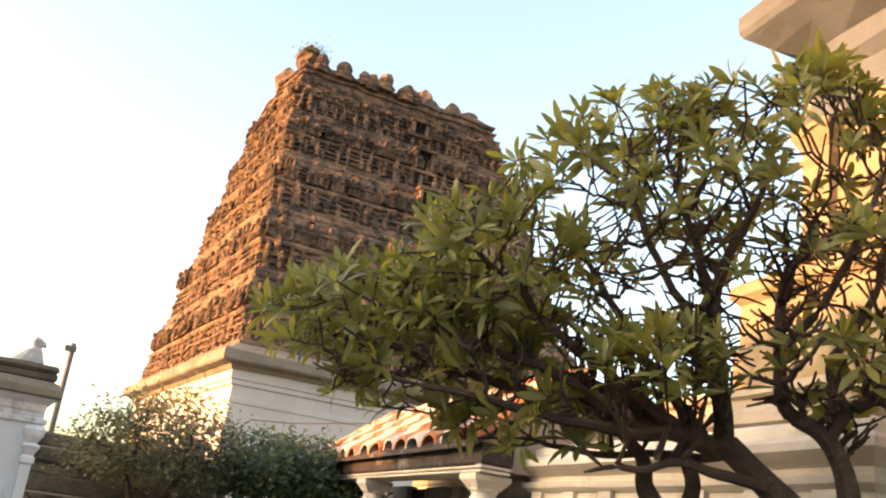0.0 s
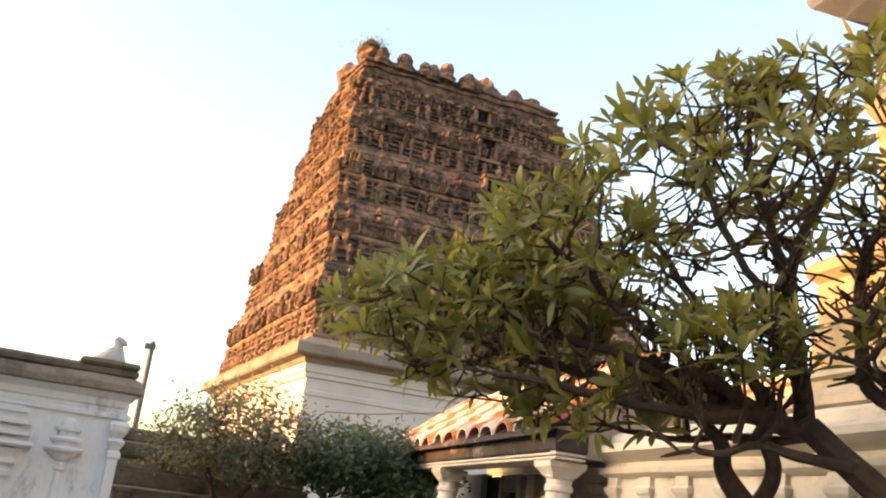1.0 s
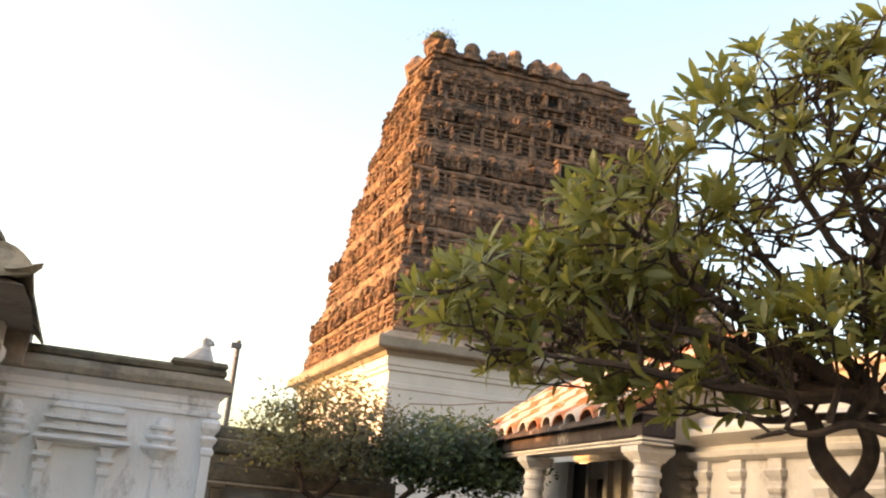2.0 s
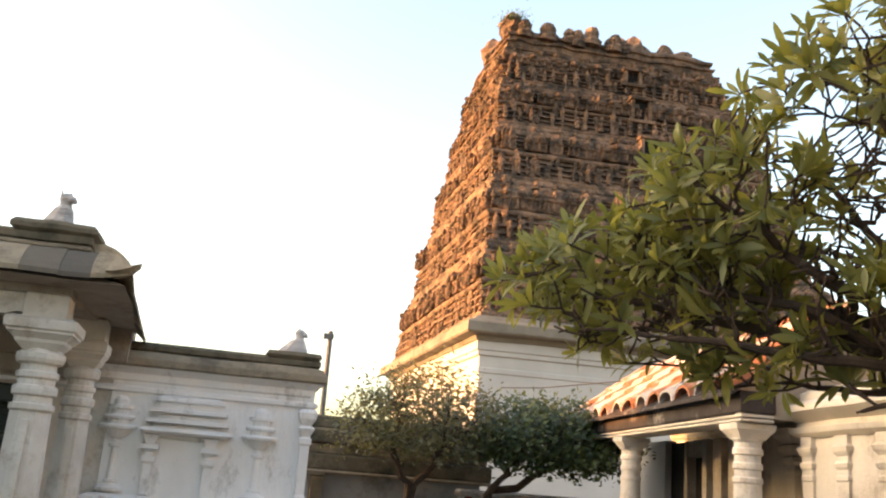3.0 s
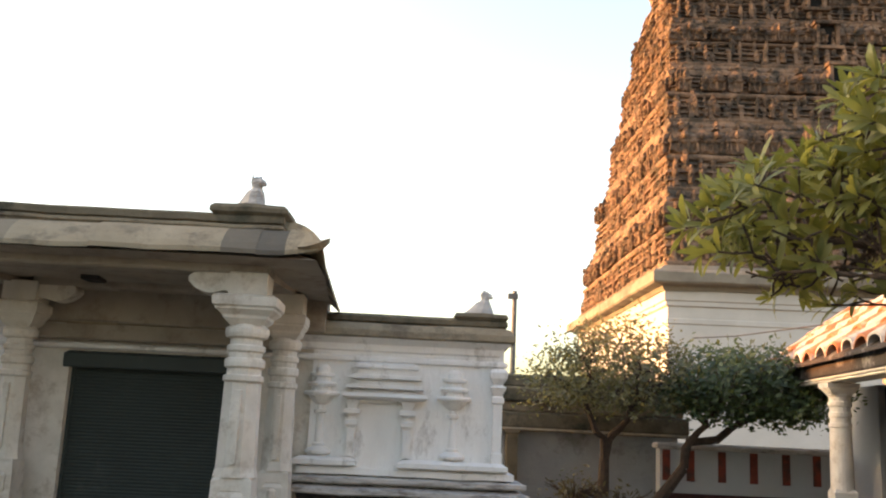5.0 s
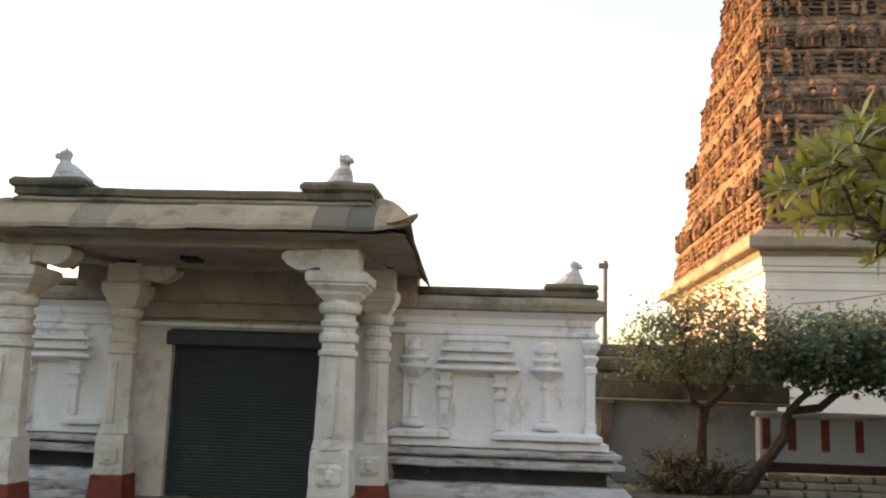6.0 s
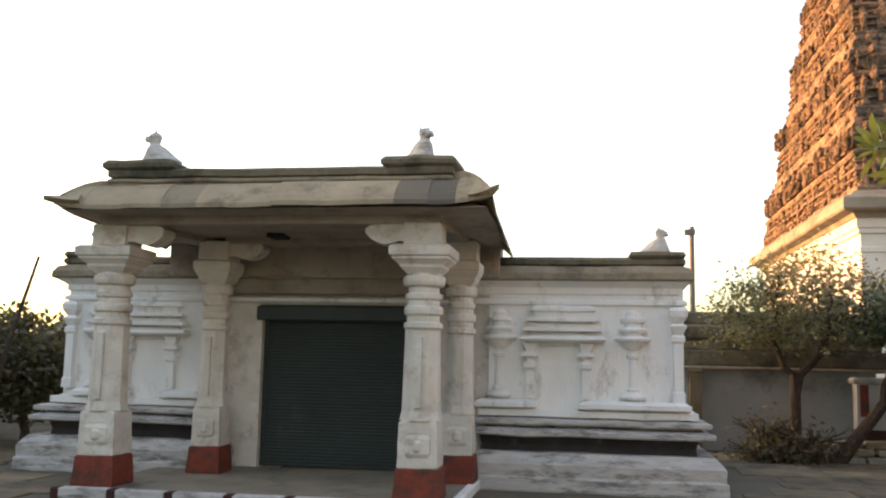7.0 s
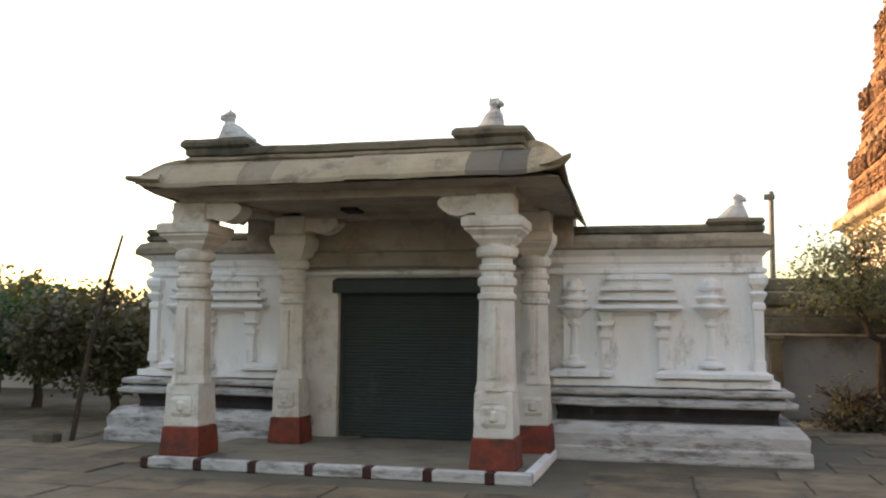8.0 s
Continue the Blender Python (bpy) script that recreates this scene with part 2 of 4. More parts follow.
bm = bmesh.new()
rect_stack(bm, X0, CX1, WY, WY + 4.6, [(0.06, 2.91), (0.09, 2.93), (0.09, 2.99), (0.03, 3.03)])
part("roof_slab", cut_long(bm, 0.6) and worn(bm, 0.02, 1.9), MOSS, mandapam)
for x0_, x1_ in ((0.52, 1.20), (-7.55, -6.85)):
    bm = bmesh.new()
    rect_stack(bm, x0_, x1_, WY - 0.08, WY + 0.5, [(0, 3.01), (0.03, 3.05), (0, 3.10)])
    part("parapet_block", worn(cut_long(bm, 0.3), 0.01, 3), MOSS, mandapam)


# relief on the wings
def pot_pilaster(x, z0, z1, w):
    bm = bmesh.new()
    h = z1 - z0
    prof = [(0.55, 0), (0.55, 0.015), (0.9, 0.02), (0.95, 0.05), (0.62, 0.08), (0.36, 0.10), (0.46, 0.11), (0.46, 0.13), (0.32, 0.14), (0.26, 0.35), (0.26, 0.46), (0.44, 0.47), (0.46, 0.50), (0.3, 0.51), (0.3, 0.55), (0.55, 0.57), (0.8, 0.61), (0.95, 0.65), (1.22, 0.655), (1.28, 0.68), (1.2, 0.70), (0.7, 0.705), (0.66, 0.75), (0.98, 0.755), (1.05, 0.78), (0.98, 0.80), (0.6, 0.805), (0.6, 0.86), (0.85, 0.865), (0.88, 0.90), (0.5, 0.905), (0.5, 0.96), (0.3, 1.0)]
    rings = []
    for r, f in prof:
        rings.append([(x + r * w * math.cos(a), WY - 0.95 * r * w * math.sin(a) * (1 if math.sin(a) > 0 else 0) + 0.01, z0 + f * h) for a in [math.pi * k / 8 for k in range(9)]])
    ring_loft(bm, rings)
    part("pot_pilaster", bm, LIME, mandapam)


def wall_pilaster(x, z0, z1, w, d=0.07):
    bm = bmesh.new()
    h = z1 - z0
    rect_stack(bm, x - w, x + w, WY - d * 0.6, WY + 0.02, [(0.015, z0), (0.015, z0 + 0.1 * h), (0, z0 + 0.12 * h), (0, z0 + 0.62 * h), (0.02, z0 + 0.64 * h), (0.02, z0 + 0.69 * h), (-0.01, z0 + 0.71 * h), (0.03, z0 + 0.77 * h), (0.045, z0 + 0.80 * h), (0.0, z0 + 0.83 * h), (0.05, z0 + 0.9 * h), (0.06, z0 + 0.96 * h), (0.03, z1)])
    part("wall_pilaster", bm, LIME, mandapam)


def niche(x0, x1):
    bm = bmesh.new()
    rect_stack(bm, x0, x1, WY - 0.13, WY + 0.4, [(-0.08, 1.84), (-0.11, 1.86), (-0.11, 1.885), (0.06, 1.90), (0.11, 1.93), (0.10, 1.97), (-0.05, 1.98), (-0.05, 2.005), (-0.11, 2.01), (-0.11, 2.03), (0.06, 2.04), (0.06, 2.08), (-0.06, 2.09), (-0.06, 2.135), (-0.11, 2.14), (-0.11, 2.16), (0.03, 2.17), (0.03, 2.21), (-0.08, 2.22), (-0.08, 2.30), (-0.02, 2.31), (-0.02, 2.35), (-0.10, 2.39)])
    part("niche_canopy", bm, LIME, mandapam)
    for x in (x0 - 0.02, x1 - 0.19):
        bm = bmesh.new()
        rect_stack(bm, x, x + 0.10, WY - 0.10, WY + 0.3, [(0, 1.16), (0, 1.52), (0.03, 1.56), (0.035, 1.62), (-0.01, 1.63), (-0.01, 1.67), (0.06, 1.71), (0.06, 1.76), (0.0, 1.77), (0.03, 1.84), (0.05, 1.88)])
        part("niche_post", bm, LIME, mandapam)
    bm = bmesh.new()
    box(bm, x0 + 0.14, x1 - 0.12, WY - 0.012, WY + 0.01, 1.0, 1.88)
    part("niche_panel", bm, LIME, mandapam)
    for a, b in ((x0 - 0.68, x0 + 0.10), (x1 - 0.22, X1 + 0.01 if x1 > 0 else x1 + 0.5)):
        bm = bmesh.new()
        rect_stack(bm, a, b, WY - 0.19, WY + 0.02, [(0, 1.03), (0.02, 1.045), (0.02, 1.10), (-0.05, 1.14)])
        part("dado_ledge", worn(cut_long(bm, 0.3), 0.008, 3), LIME, mandapam)


pot_pilaster(-1.21, 1.15, 2.33, 0.185)
niche(-0.82, 0.08)
pot_pilaster(0.54, 1.15, 2.33, 0.185)
wall_pilaster(1.12, 1.14, 2.37, 0.06, 0.16)
niche(-6.55, -5.70)
pot_pilaster(-7.0, 1.14, 2.34, 0.185)
wall_pilaster(-7.40, 1.14, 2.37, 0.06, 0.16)
bm = bmesh.new()
rect_stack(bm, X0, WX1, WY, WY + 0.1, [(0, 2.38), (0.05, 2.40), (0.05, 2.44), (0, 2.47)])
part("string_course", bm, LIME, mandapam)

# rolling shutter
shutter = thing("rolling_shutter", (-3.522, WY + 0.2, 0.12), "closed dark grey-green rolling metal shutter in the doorway", "shutter")
bm = bmesh.new()
rings = []
for i in range(46):
    for dz, o in ((0.0, 0.0), (0.016, -0.012), (0.032, -0.012), (0.044, 0.0)):
        z = i * 0.045 + dz
        rings.append([(-1.038, o, z), (1.038, o, z), (1.038, 0.03, z), (-1.038, 0.03, z)])
ring_loft(bm, rings)
part("curtain", bm, SHUTTER, shutter)
bm = bmesh.new()
rect_stack(bm, -1.10, 1.08, -0.2, 0.05, [(0, 2.02), (0.01, 2.04), (0.01, 2.20), (-0.04, 2.24)])
part("hood", bm, SHUTTER, shutter)
for s in (-1, 1):
    bm = bmesh.new()
    box(bm, s * 1.038 - 0.035, s * 1.038 + 0.035, -0.04, 0.04, 0, 2.02)
    part("guide_rail", bm, SHUTTER, shutter)

# porch floor and its painted kerb
bm = bmesh.new()
box(bm, -5.80, -1.48, 9.78, WY + 0.1, 0.0, 0.115, 0.01)
part("porch_floor", cut_long(bm, 0.6) and worn(bm, 0.006, 2), FLOOR, mandapam)
kx = -5.97
i = 0
while kx < -1.42:
    w = 0.10 if i % 2 == 0 else 0.58
    w = min(w, -1.39 - kx)
    bm = bmesh.new()
    box(bm, kx, kx + w - 0.006, 9.66, 9.80, 0.0, 0.13, 0.015)
    part("kerb_block", worn(bm, 0.008, 4), MAROON if i % 2 == 0 else LIME_BASE, mandapam, "maroon painted kerb block" if i % 2 == 0 else "")
    kx += w
    i += 1
for y0_, y1_ in ((9.81, 10.6), (10.61, 11.3), (11.31, 11.85)):
    bm = bmesh.new()
    box(bm, -1.50, -1.39, y0_, y1_, 0.0, 0.13, 0.015)
    part("kerb_block", worn(bm, 0.008, 4), LIME, mandapam)


# pillars
def pillar(x, y, w, flare):
    p = thing("pillar", (x, y, 0.115), "whitewashed carved stone porch pillar on a red painted foot", "pillar", "porch pillars")
    w_ = w
    bm = bmesh.new()
    rect_stack(bm, -w_, w_, -w_, w_, [(0.035, 0), (0.04, 0.03), (0.02, 0.33), (0.0, 0.345)])
    part("foot", worn(cut_long(bm, 0.15), 0.008, 5), RED, p, "red oxide painted foot")
    bm = bmesh.new()
    rect_stack(bm, -w_, w_, -w_, w_, [(0.0, 0.345), (0.005, 0.36), (-0.005, 0.82), (-0.02, 0.85)])
    rect_stack(bm, -w_ * 0.6, w_ * 0.6, -w_ - 0.02, -w_ + 0.02, [(-0.02, 0.45), (0.01, 0.5), (0.01, 0.66), (-0.03, 0.72)])
    ngon_stack(bm, 0, -w_ - 0.0, [(0.02, 0.5), (0.07, 0.54), (0.07, 0.62), (0.02, 0.66)], 8)
    part("carved_block", worn(cut_long(bm, 0.15), 0.012, 6), PILLAR, p)
    bm = bmesh.new()
    ngon_stack(bm, 0, 0, [(w_ * 1.15, 0.85), (w_ * 1.03, 0.95), (w_ * 0.93, 1.84)], 8)
    box(bm, -w_ * 0.15, w_ * 0.15, -w_ * 1.16, -w_ * 0.85, 0.98, 1.76)
    part("shaft", worn(bm, 0.006, 3), PILLAR, p)
    bm = bmesh.new()
    prof = [(1.02, 1.84), (1.15, 1.86), (1.15, 1.91), (0.98, 1.925), (0.98, 1.99), (1.14, 2.01), (1.16, 2.06), (1.12, 2.09), (0.95, 2.105), (0.95, 2.16), (1.08, 2.18), (1.09, 2.23), (0.92, 2.245), (0.90, 2.31), (1.16, 2.33), (1.24, 2.37), (1.24, 2.42), (1.06, 2.445), (0.90, 2.48)]
    ngon_stack(bm, 0, 0, [(r * w_ * 0.9, z) for r, z in prof], 16, 0)
    part("ringed_neck", worn(bm, 0.006, 4), PILLAR, p)
    bm = bmesh.new()
    prof = [(-0.05, 2.45), (-0.01, 2.49), (0.02, 2.52), (0.03, 2.55), (0.075, 2.59), (0.10, 2.61), (0.10, 2.63), (0.125, 2.65), (0.13, 2.70), (0.13, 2.745), (0.09, 2.77)]
    rect_stack(bm, -w_, w_, -w_, w_, [(o * flare if o > 0 else o, z) for o, z in prof])
    part("capital", worn(bm, 0.01, 4), PILLAR, p)
    return p


FR, FL, BR, BL = (-1.85, 10.10), (-5.62, 10.16), (-1.64, 11.62), (-4.94, 11.62)
for px_, py_ in (FR, FL):
    pillar(px_, py_, 0.215, 1.0)
for px_, py_ in (BR, BL):
    pillar(px_, py_, 0.185, 0.55)

# porch roof
porch = thing("porch_roof", (0, 0, 0), "stained stone porch roof with curved overhanging eaves and corner horns", "roof")
bm = bmesh.new()
box(bm, -5.72, -1.62, 9.90, 10.30, 3.13, 3.40, 0.02)
part("front_beam", worn(cut_long(bm, 0.5), 0.008, 2), SOFFIT, porch)
for bx_, by_ in (FR, FL, BR, BL):
    bm = bmesh.new()
    box(bm, bx_ - 0.21, bx_ + 0.21, by_ - 0.21, by_ + 0.21, 2.885, 3.14, 0.015)
    part("capital_block", worn(cut_long(bm, 0.2), 0.008, 3), PILLAR, porch)
for (ax, ay), (bx, by) in ((FR, BR), (FL, BL)):
    bm = bmesh.new()
    ring_loft(bm, [[(ax - 0.2, ay + 0.2, z), (ax + 0.2, ay + 0.2, z), (bx + 0.2, WY + 0.05, z), (bx - 0.2, WY + 0.05, z)] for z in (3.12, 3.30)])
    part("side_beam", bm, SOFFIT, porch)
bm = bmesh.new()
box(bm, -4.8, -1.6, 11.45, 11.8, 3.10, 3.26, 0.02)
part("rear_beam", bm, SOFFIT, porch)
for (cx_, cy_), dx_ in ((FR, -1), (FL, 1), (BR, -1), (BL, 1)):
    bm = bmesh.new()
    rings = []
    for k in range(10):
        f = k / 9
        lo = 2.92 + 0.02 * math.sin(f * 9.0) + (0.10 * ((f - 0.75) / 0.25) ** 2 if f > 0.75 else 0)
        hi = 3.13 - (0.05 * ((f - 0.8) / 0.2) ** 2 if f > 0.8 else 0)
        x = cx_ + dx_ * (0.19 + 0.47 * f)
        rings.append([(x, cy_ - 0.15, lo), (x, cy_ + 0.15, lo), (x, cy_ + 0.15, hi), (x, cy_ - 0.15, hi)])
    ring_loft(bm, rings)
    part("corbel", worn(bm, 0.01, 5), PILLAR, porch)
bm = bmesh.new()
ring_loft(bm, [[(-5.7, 10.0, z), (-1.6, 10.0, z), (-1.4, WY + 0.05, z), (-5.0, WY + 0.05, z)] for z in (3.22, 3.36)])
part("porch_ceiling", bm, SOFFIT, porch)

# dark box just under the ceiling, standing in for a shaded hole
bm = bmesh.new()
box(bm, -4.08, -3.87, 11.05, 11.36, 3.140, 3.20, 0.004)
part("ceiling_opening", bm, SHADE_DARK, porch)
EX0, EX1, EY0, EY1 = -6.02, -1.02, 9.42, 12.25  # eave edge


def eave_profile(f):
    """Curve of the eave from its lip (f=0) up to the roof slab (f=1): inset, rise."""
    return 0.46 * f, 0.30 * math.sin(f * math.pi / 2) ** 0.85


def eave_side(name, a, b, inward, drop_b, horn_a, horn_b, slabs):
    """One side of the curved eave, laid in slabs from a to b."""
    a, b, inward = Vector(a), Vector(b), Vector(inward)
    length = (b - a).length
    marks = [0.0]
    rnd = random.Random(len(name) + slabs)
    for k in range(slabs):
        marks.append(marks[-1] + rnd.uniform(0.7, 1.3))
    marks = [m / marks[-1] for m in marks]
    for k in range(slabs):
        bm = bmesh.new()
        lift = rnd.uniform(-0.008, 0.008)
        rings = []
        for j in range(5):
            s = marks[k] + (marks[k + 1] - marks[k]) * j / 4
            horn = horn_a * max(0, 1 - s * length / 0.55) ** 2 + horn_b * max(0, 1 - (1 - s) * length / 0.55) ** 2
            rise = horn + lift + drop_b * s
            out = []
            for f in (0, 0.12, 0.3, 0.5, 0.75, 1.0):
                ins, up = eave_profile(f)
                # mitred ends
                s_in = max(ins if horn_a else 0, min(length - (ins if horn_b else 0), s * length))
                out.append(a.lerp(b, s_in / length) + inward * ins + Vector((0, 0, rise + up)))
            under = [p - Vector((0, 0, 0.07 if q else 0.05)) for q, p in enumerate(out)]
            rings.append(out + under[::-1])
        ring_loft(bm, rings)
        part(name, worn(bm, 0.008, 3), EAVE, porch)


ZE = 3.285


def corner_horn(x, y, z, dx, dy, rise):
    """The upturned beak at a corner of the eave."""
    bm = bmesh.new()
    pts, rad = [], []
    for k in range(7):
        f = k / 6
        pts.append(Vector((x + dx * (0.34 * f - 0.24), y + dy * (0.34 * f - 0.24), z + rise * f * f - 0.01)))
        rad.append(0.16 * (1 - f) ** 0.8 + 0.012)
    rings = []
    side = Vector((-dy, dx, 0)).normalized()
    for p, r in zip(pts, rad):
        rings.append([p - side * r, p - side * r * 0.5 + Vector((0, 0, r * 0.45)), p + side * r * 0.5 + Vector((0, 0, r * 0.45)), p + side * r, p - Vector((0, 0, 0.05))])
    ring_loft(bm, rings)
    part("corner_horn", worn(bm, 0.006, 4), EAVE, porch)


eave_side("eave_slab", (EX0, EY0, ZE), (EX1, EY0, ZE), (0, 1, 0), 0.035, 0.05, 0.09, 12)
eave_side("eave_slab_side", (EX1, EY0, ZE), (EX1 - 0.02, EY1, ZE), (-1, 0, 0), -0.24, 0.12, 0.0, 6)
eave_side("eave_slab_side", (EX0, EY0, ZE), (EX0, EY1, ZE), (1, 0, 0), -0.12, 0.06, 0.0, 6)
corner_horn(EX0, EY0, ZE + 0.05, -1.2, -0.35, 0.06)
corner_horn(EX1, EY0, ZE + 0.08, 0.75, -0.45, 0.10)
bm = bmesh.new()
ring_loft(bm, [[(EX0 + o, EY0 + o, z), (EX1 - o, EY0 + o, z), (EX1 - o, EY1, z - 0.12), (EX0 + o, EY1, z - 0.06)] for o, z in ((0.06, 3.24), (0.30, 3.34))])
part("eave_soffit", worn(cut_long(bm, 0.4), 0.012, 2), SOFFIT, porch)
bm = bmesh.new()
rect_stack(bm, EX0 + 0.44, EX1 - 0.52, EY0 + 0.42, WY + 0.6, [(0, 3.50), (0.0, 3.60), (0.03, 3.62), (0.03, 3.65), (-0.02, 3.67)])
part("roof_step", worn(cut_long(bm, 0.5), 0.02, 1.7), WEATHERED, porch)
bm = bmesh.new()
rect_stack(bm, EX0 + 0.46, EX1 - 0.54, EY0 + 0.44, WY + 0.6, [(0, 3.66), (0.05, 3.68), (0.05, 3.75), (0, 3.78)])
part("roof_slab", worn(cut_long(bm, 0.5), 0.025, 1.7), MOSS, porch)
for x in (EX0 + 0.40, EX1 - 1.26):
    bm = bmesh.new()
    rect_stack(bm, x, x + 0.78, EY0 + 0.40, EY0 + 1.0, [(0, 3.76), (0.04, 3.79), (0.04, 3.84), (0, 3.885)])
    part("corner_block", worn(cut_long(bm, 0.25), 0.015, 3), MOSS, porch)
lion(-1.91, 10.05, 3.87, 0.36, -40)
lion(-5.09, 10.05, 3.865, 0.38, -165)
lion(0.86, 12.4, 3.085, 0.33, -15)
lion(-7.1, 12.4, 3.08, 0.35, -165)


# ---- gate tower ----
def skew(u, v, z=0.0):
    """Footprint of the tower: its front runs 4 degrees askew to its side."""
    return Vector((11.98 + u * 0.9976, 43.5 - u * 0.07 + v, z))


TW, TD = 19.8, 23.2  # base width and depth
Z0, ZT, INL, INR, IND = 9.75, 29.6, 2.6, 3.55, 8.0  # heights, and how far the sides lean in
tower = thing("gate_tower", skew(TW / 2, TD / 2), "tall tapering brick gate tower of carved tiers on a whitewashed base", "temple tower")
TINV = tower.matrix_world.inverted()


def tower_ring(z, out=0.0):
    f = (z - Z0) / (ZT - Z0)
    a, b, iv = INL * f - out, TW - INR * f + out, IND * f - out
    return [TINV @ skew(a, iv, z), TINV @ skew(b, iv, z), TINV @ skew(b, TD - iv, z), TINV @ skew(a, TD - iv, z)]


bm = bmesh.new()
ring_loft(bm, [[TINV @ skew(a, b, z) for a, b in ((-o, -o), (TW + o, -o), (TW + o, TD + o), (-o, TD + o))] for o, z in ((-0.1, 0), (-0.1, 6.9), (-0.04, 6.95), (-0.04, 7.15), (-0.08, 7.2), (-0.08, 7.75), (0.04, 7.8), (0.04, 8.0), (0.12, 8.05), (0.12, 8.5))])
part("white_base", bm, WHITEWASH, tower, "whitewashed masonry base storey")
bm = bmesh.new()
ring_loft(bm, [[TINV @ skew(a, b, z) for a, b in ((-o, -o), (TW + o, -o), (TW + o, TD + o), (-o, TD + o))] for o, z in ((0.2, 8.5), (0.28, 8.72), (0.78, 8.78), (0.86, 8.86), (0.86, 9.3), (0.72, 9.42), (0.45, 9.5), (0.2, 9.75))])
part("base_cornice", worn(cut_long(bm, 2.0), 0.06, 0.8), STONE_BAND, tower, "grey stone cornice")

TIERS = [9.75, 14.0, 18.3, 22.2, 25.6, 28.2]
rnd = random.Random(4)


def shrine_mesh(name, w, d, h, seed):
    """A miniature shrine of the tower's parapets: posts, eave, vaulted roof and knob."""
    r = random.Random(seed)
    bm = bmesh.new()
    rect_stack(bm, -w / 2, w / 2, -d, 0.3, [(0, 0), (0.04, 0.06 * h), (-0.04, 0.09 * h), (-0.06, 0.4 * h), (0.08, 0.46 * h), (0.10, 0.52 * h), (-0.02, 0.58 * h), (0.0, 0.7 * h), (-0.08 * w, 0.84 * h), (-0.25 * w, 0.95 * h), (-0.4 * w, 1.0 * h)])
    for k in range(2 + int(w / 0.6)):
        x = -w / 2 + w * k / (1 + int(w / 0.6))
        rect_stack(bm, x - 0.05, x + 0.05, -d - 0.08, -d + 0.05, [(0, 0.05 * h), (0, 0.42 * h)])
    ngon_stack(bm, 0, -d - 0.03, [(0.12 * w, 0.6 * h), (0.2 * w, 0.7 * h), (0.1 * w, 0.86 * h)], 6)
    cut_long(bm, 0.35)
    worn(bm, 0.07, 2.6)
    for v in bm.verts:
        v.co += Vector((r.uniform(-1, 1), r.uniform(-1, 1), r.uniform(-1, 1))) * 0.03
    me = bpy.data.meshes.new(name)
    bmesh.ops.recalc_face_normals(bm, faces=bm.faces)
    bm.to_mesh(me)
    bm.free()
    me.materials.append(BRICK)
    return me


def figure_mesh(seed):
    """A worn stucco figure, a plain tapering lump."""
    r = random.Random(seed)
    bm = bmesh.new()
    ngon_stack(bm, 0, 0, [(0.24, 0), (0.2, 0.3), (0.24, 0.55), (0.28, 0.8), (0.12, 0.95), (0.15, 1.1), (0.06, 1.3)], 7)
    for v in bm.verts:
        v.co.y *= 0.8
        v.co += Vector((r.uniform(-1, 1), r.uniform(-1, 1), r.uniform(-1, 1))) * 0.06
    me = bpy.data.meshes.new("carved_figure")
    bmesh.ops.recalc_face_normals(bm, faces=bm.faces)
    bm.to_mesh(me)
    bm.free()
    me.materials.append(BRICK)
    return me


def post_mesh():
    bm = bmesh.new()
    ring_loft(bm, [[(-w, -d_, z), (w, -d_, z), (w, 0.3, z), (-w, 0.3, z)] for w, d_, z in ((0.22, 0.30, 0), (0.22, 0.28, 0.1), (0.15, 0.22, 0.14), (0.15, 0.02, 0.7), (0.24, 0.08, 0.78), (0.26, 0.06, 0.9), (0.2, -0.05, 1.0))])
    me = bpy.data.meshes.new("pilaster")
    bmesh.ops.recalc_face_normals(bm, faces=bm.faces)
    bm.to_mesh(me)
    bm.free()
    me.materials.append(BRICK)
    return me


POST = post_mesh()
SHRINES = [shrine_mesh("miniature_shrine", w, 0.45, 1.0, 10 + i) for i, w in enumerate((0.6, 0.85, 1.5, 0.7, 1.1, 0.5))]
FIGURES = [figure_mesh(20 + i) for i in range(5)]


def place(me, parent, p, out_dir, sx, sz):
    ob = new(me.name, me)
    ob.parent = parent
    ang = math.atan2(out_dir.y, out_dir.x) + math.pi / 2
    ob.matrix_local = Matrix.LocRotScale(p, Euler((0, 0, ang)), (sx, sx, sz))
    return ob


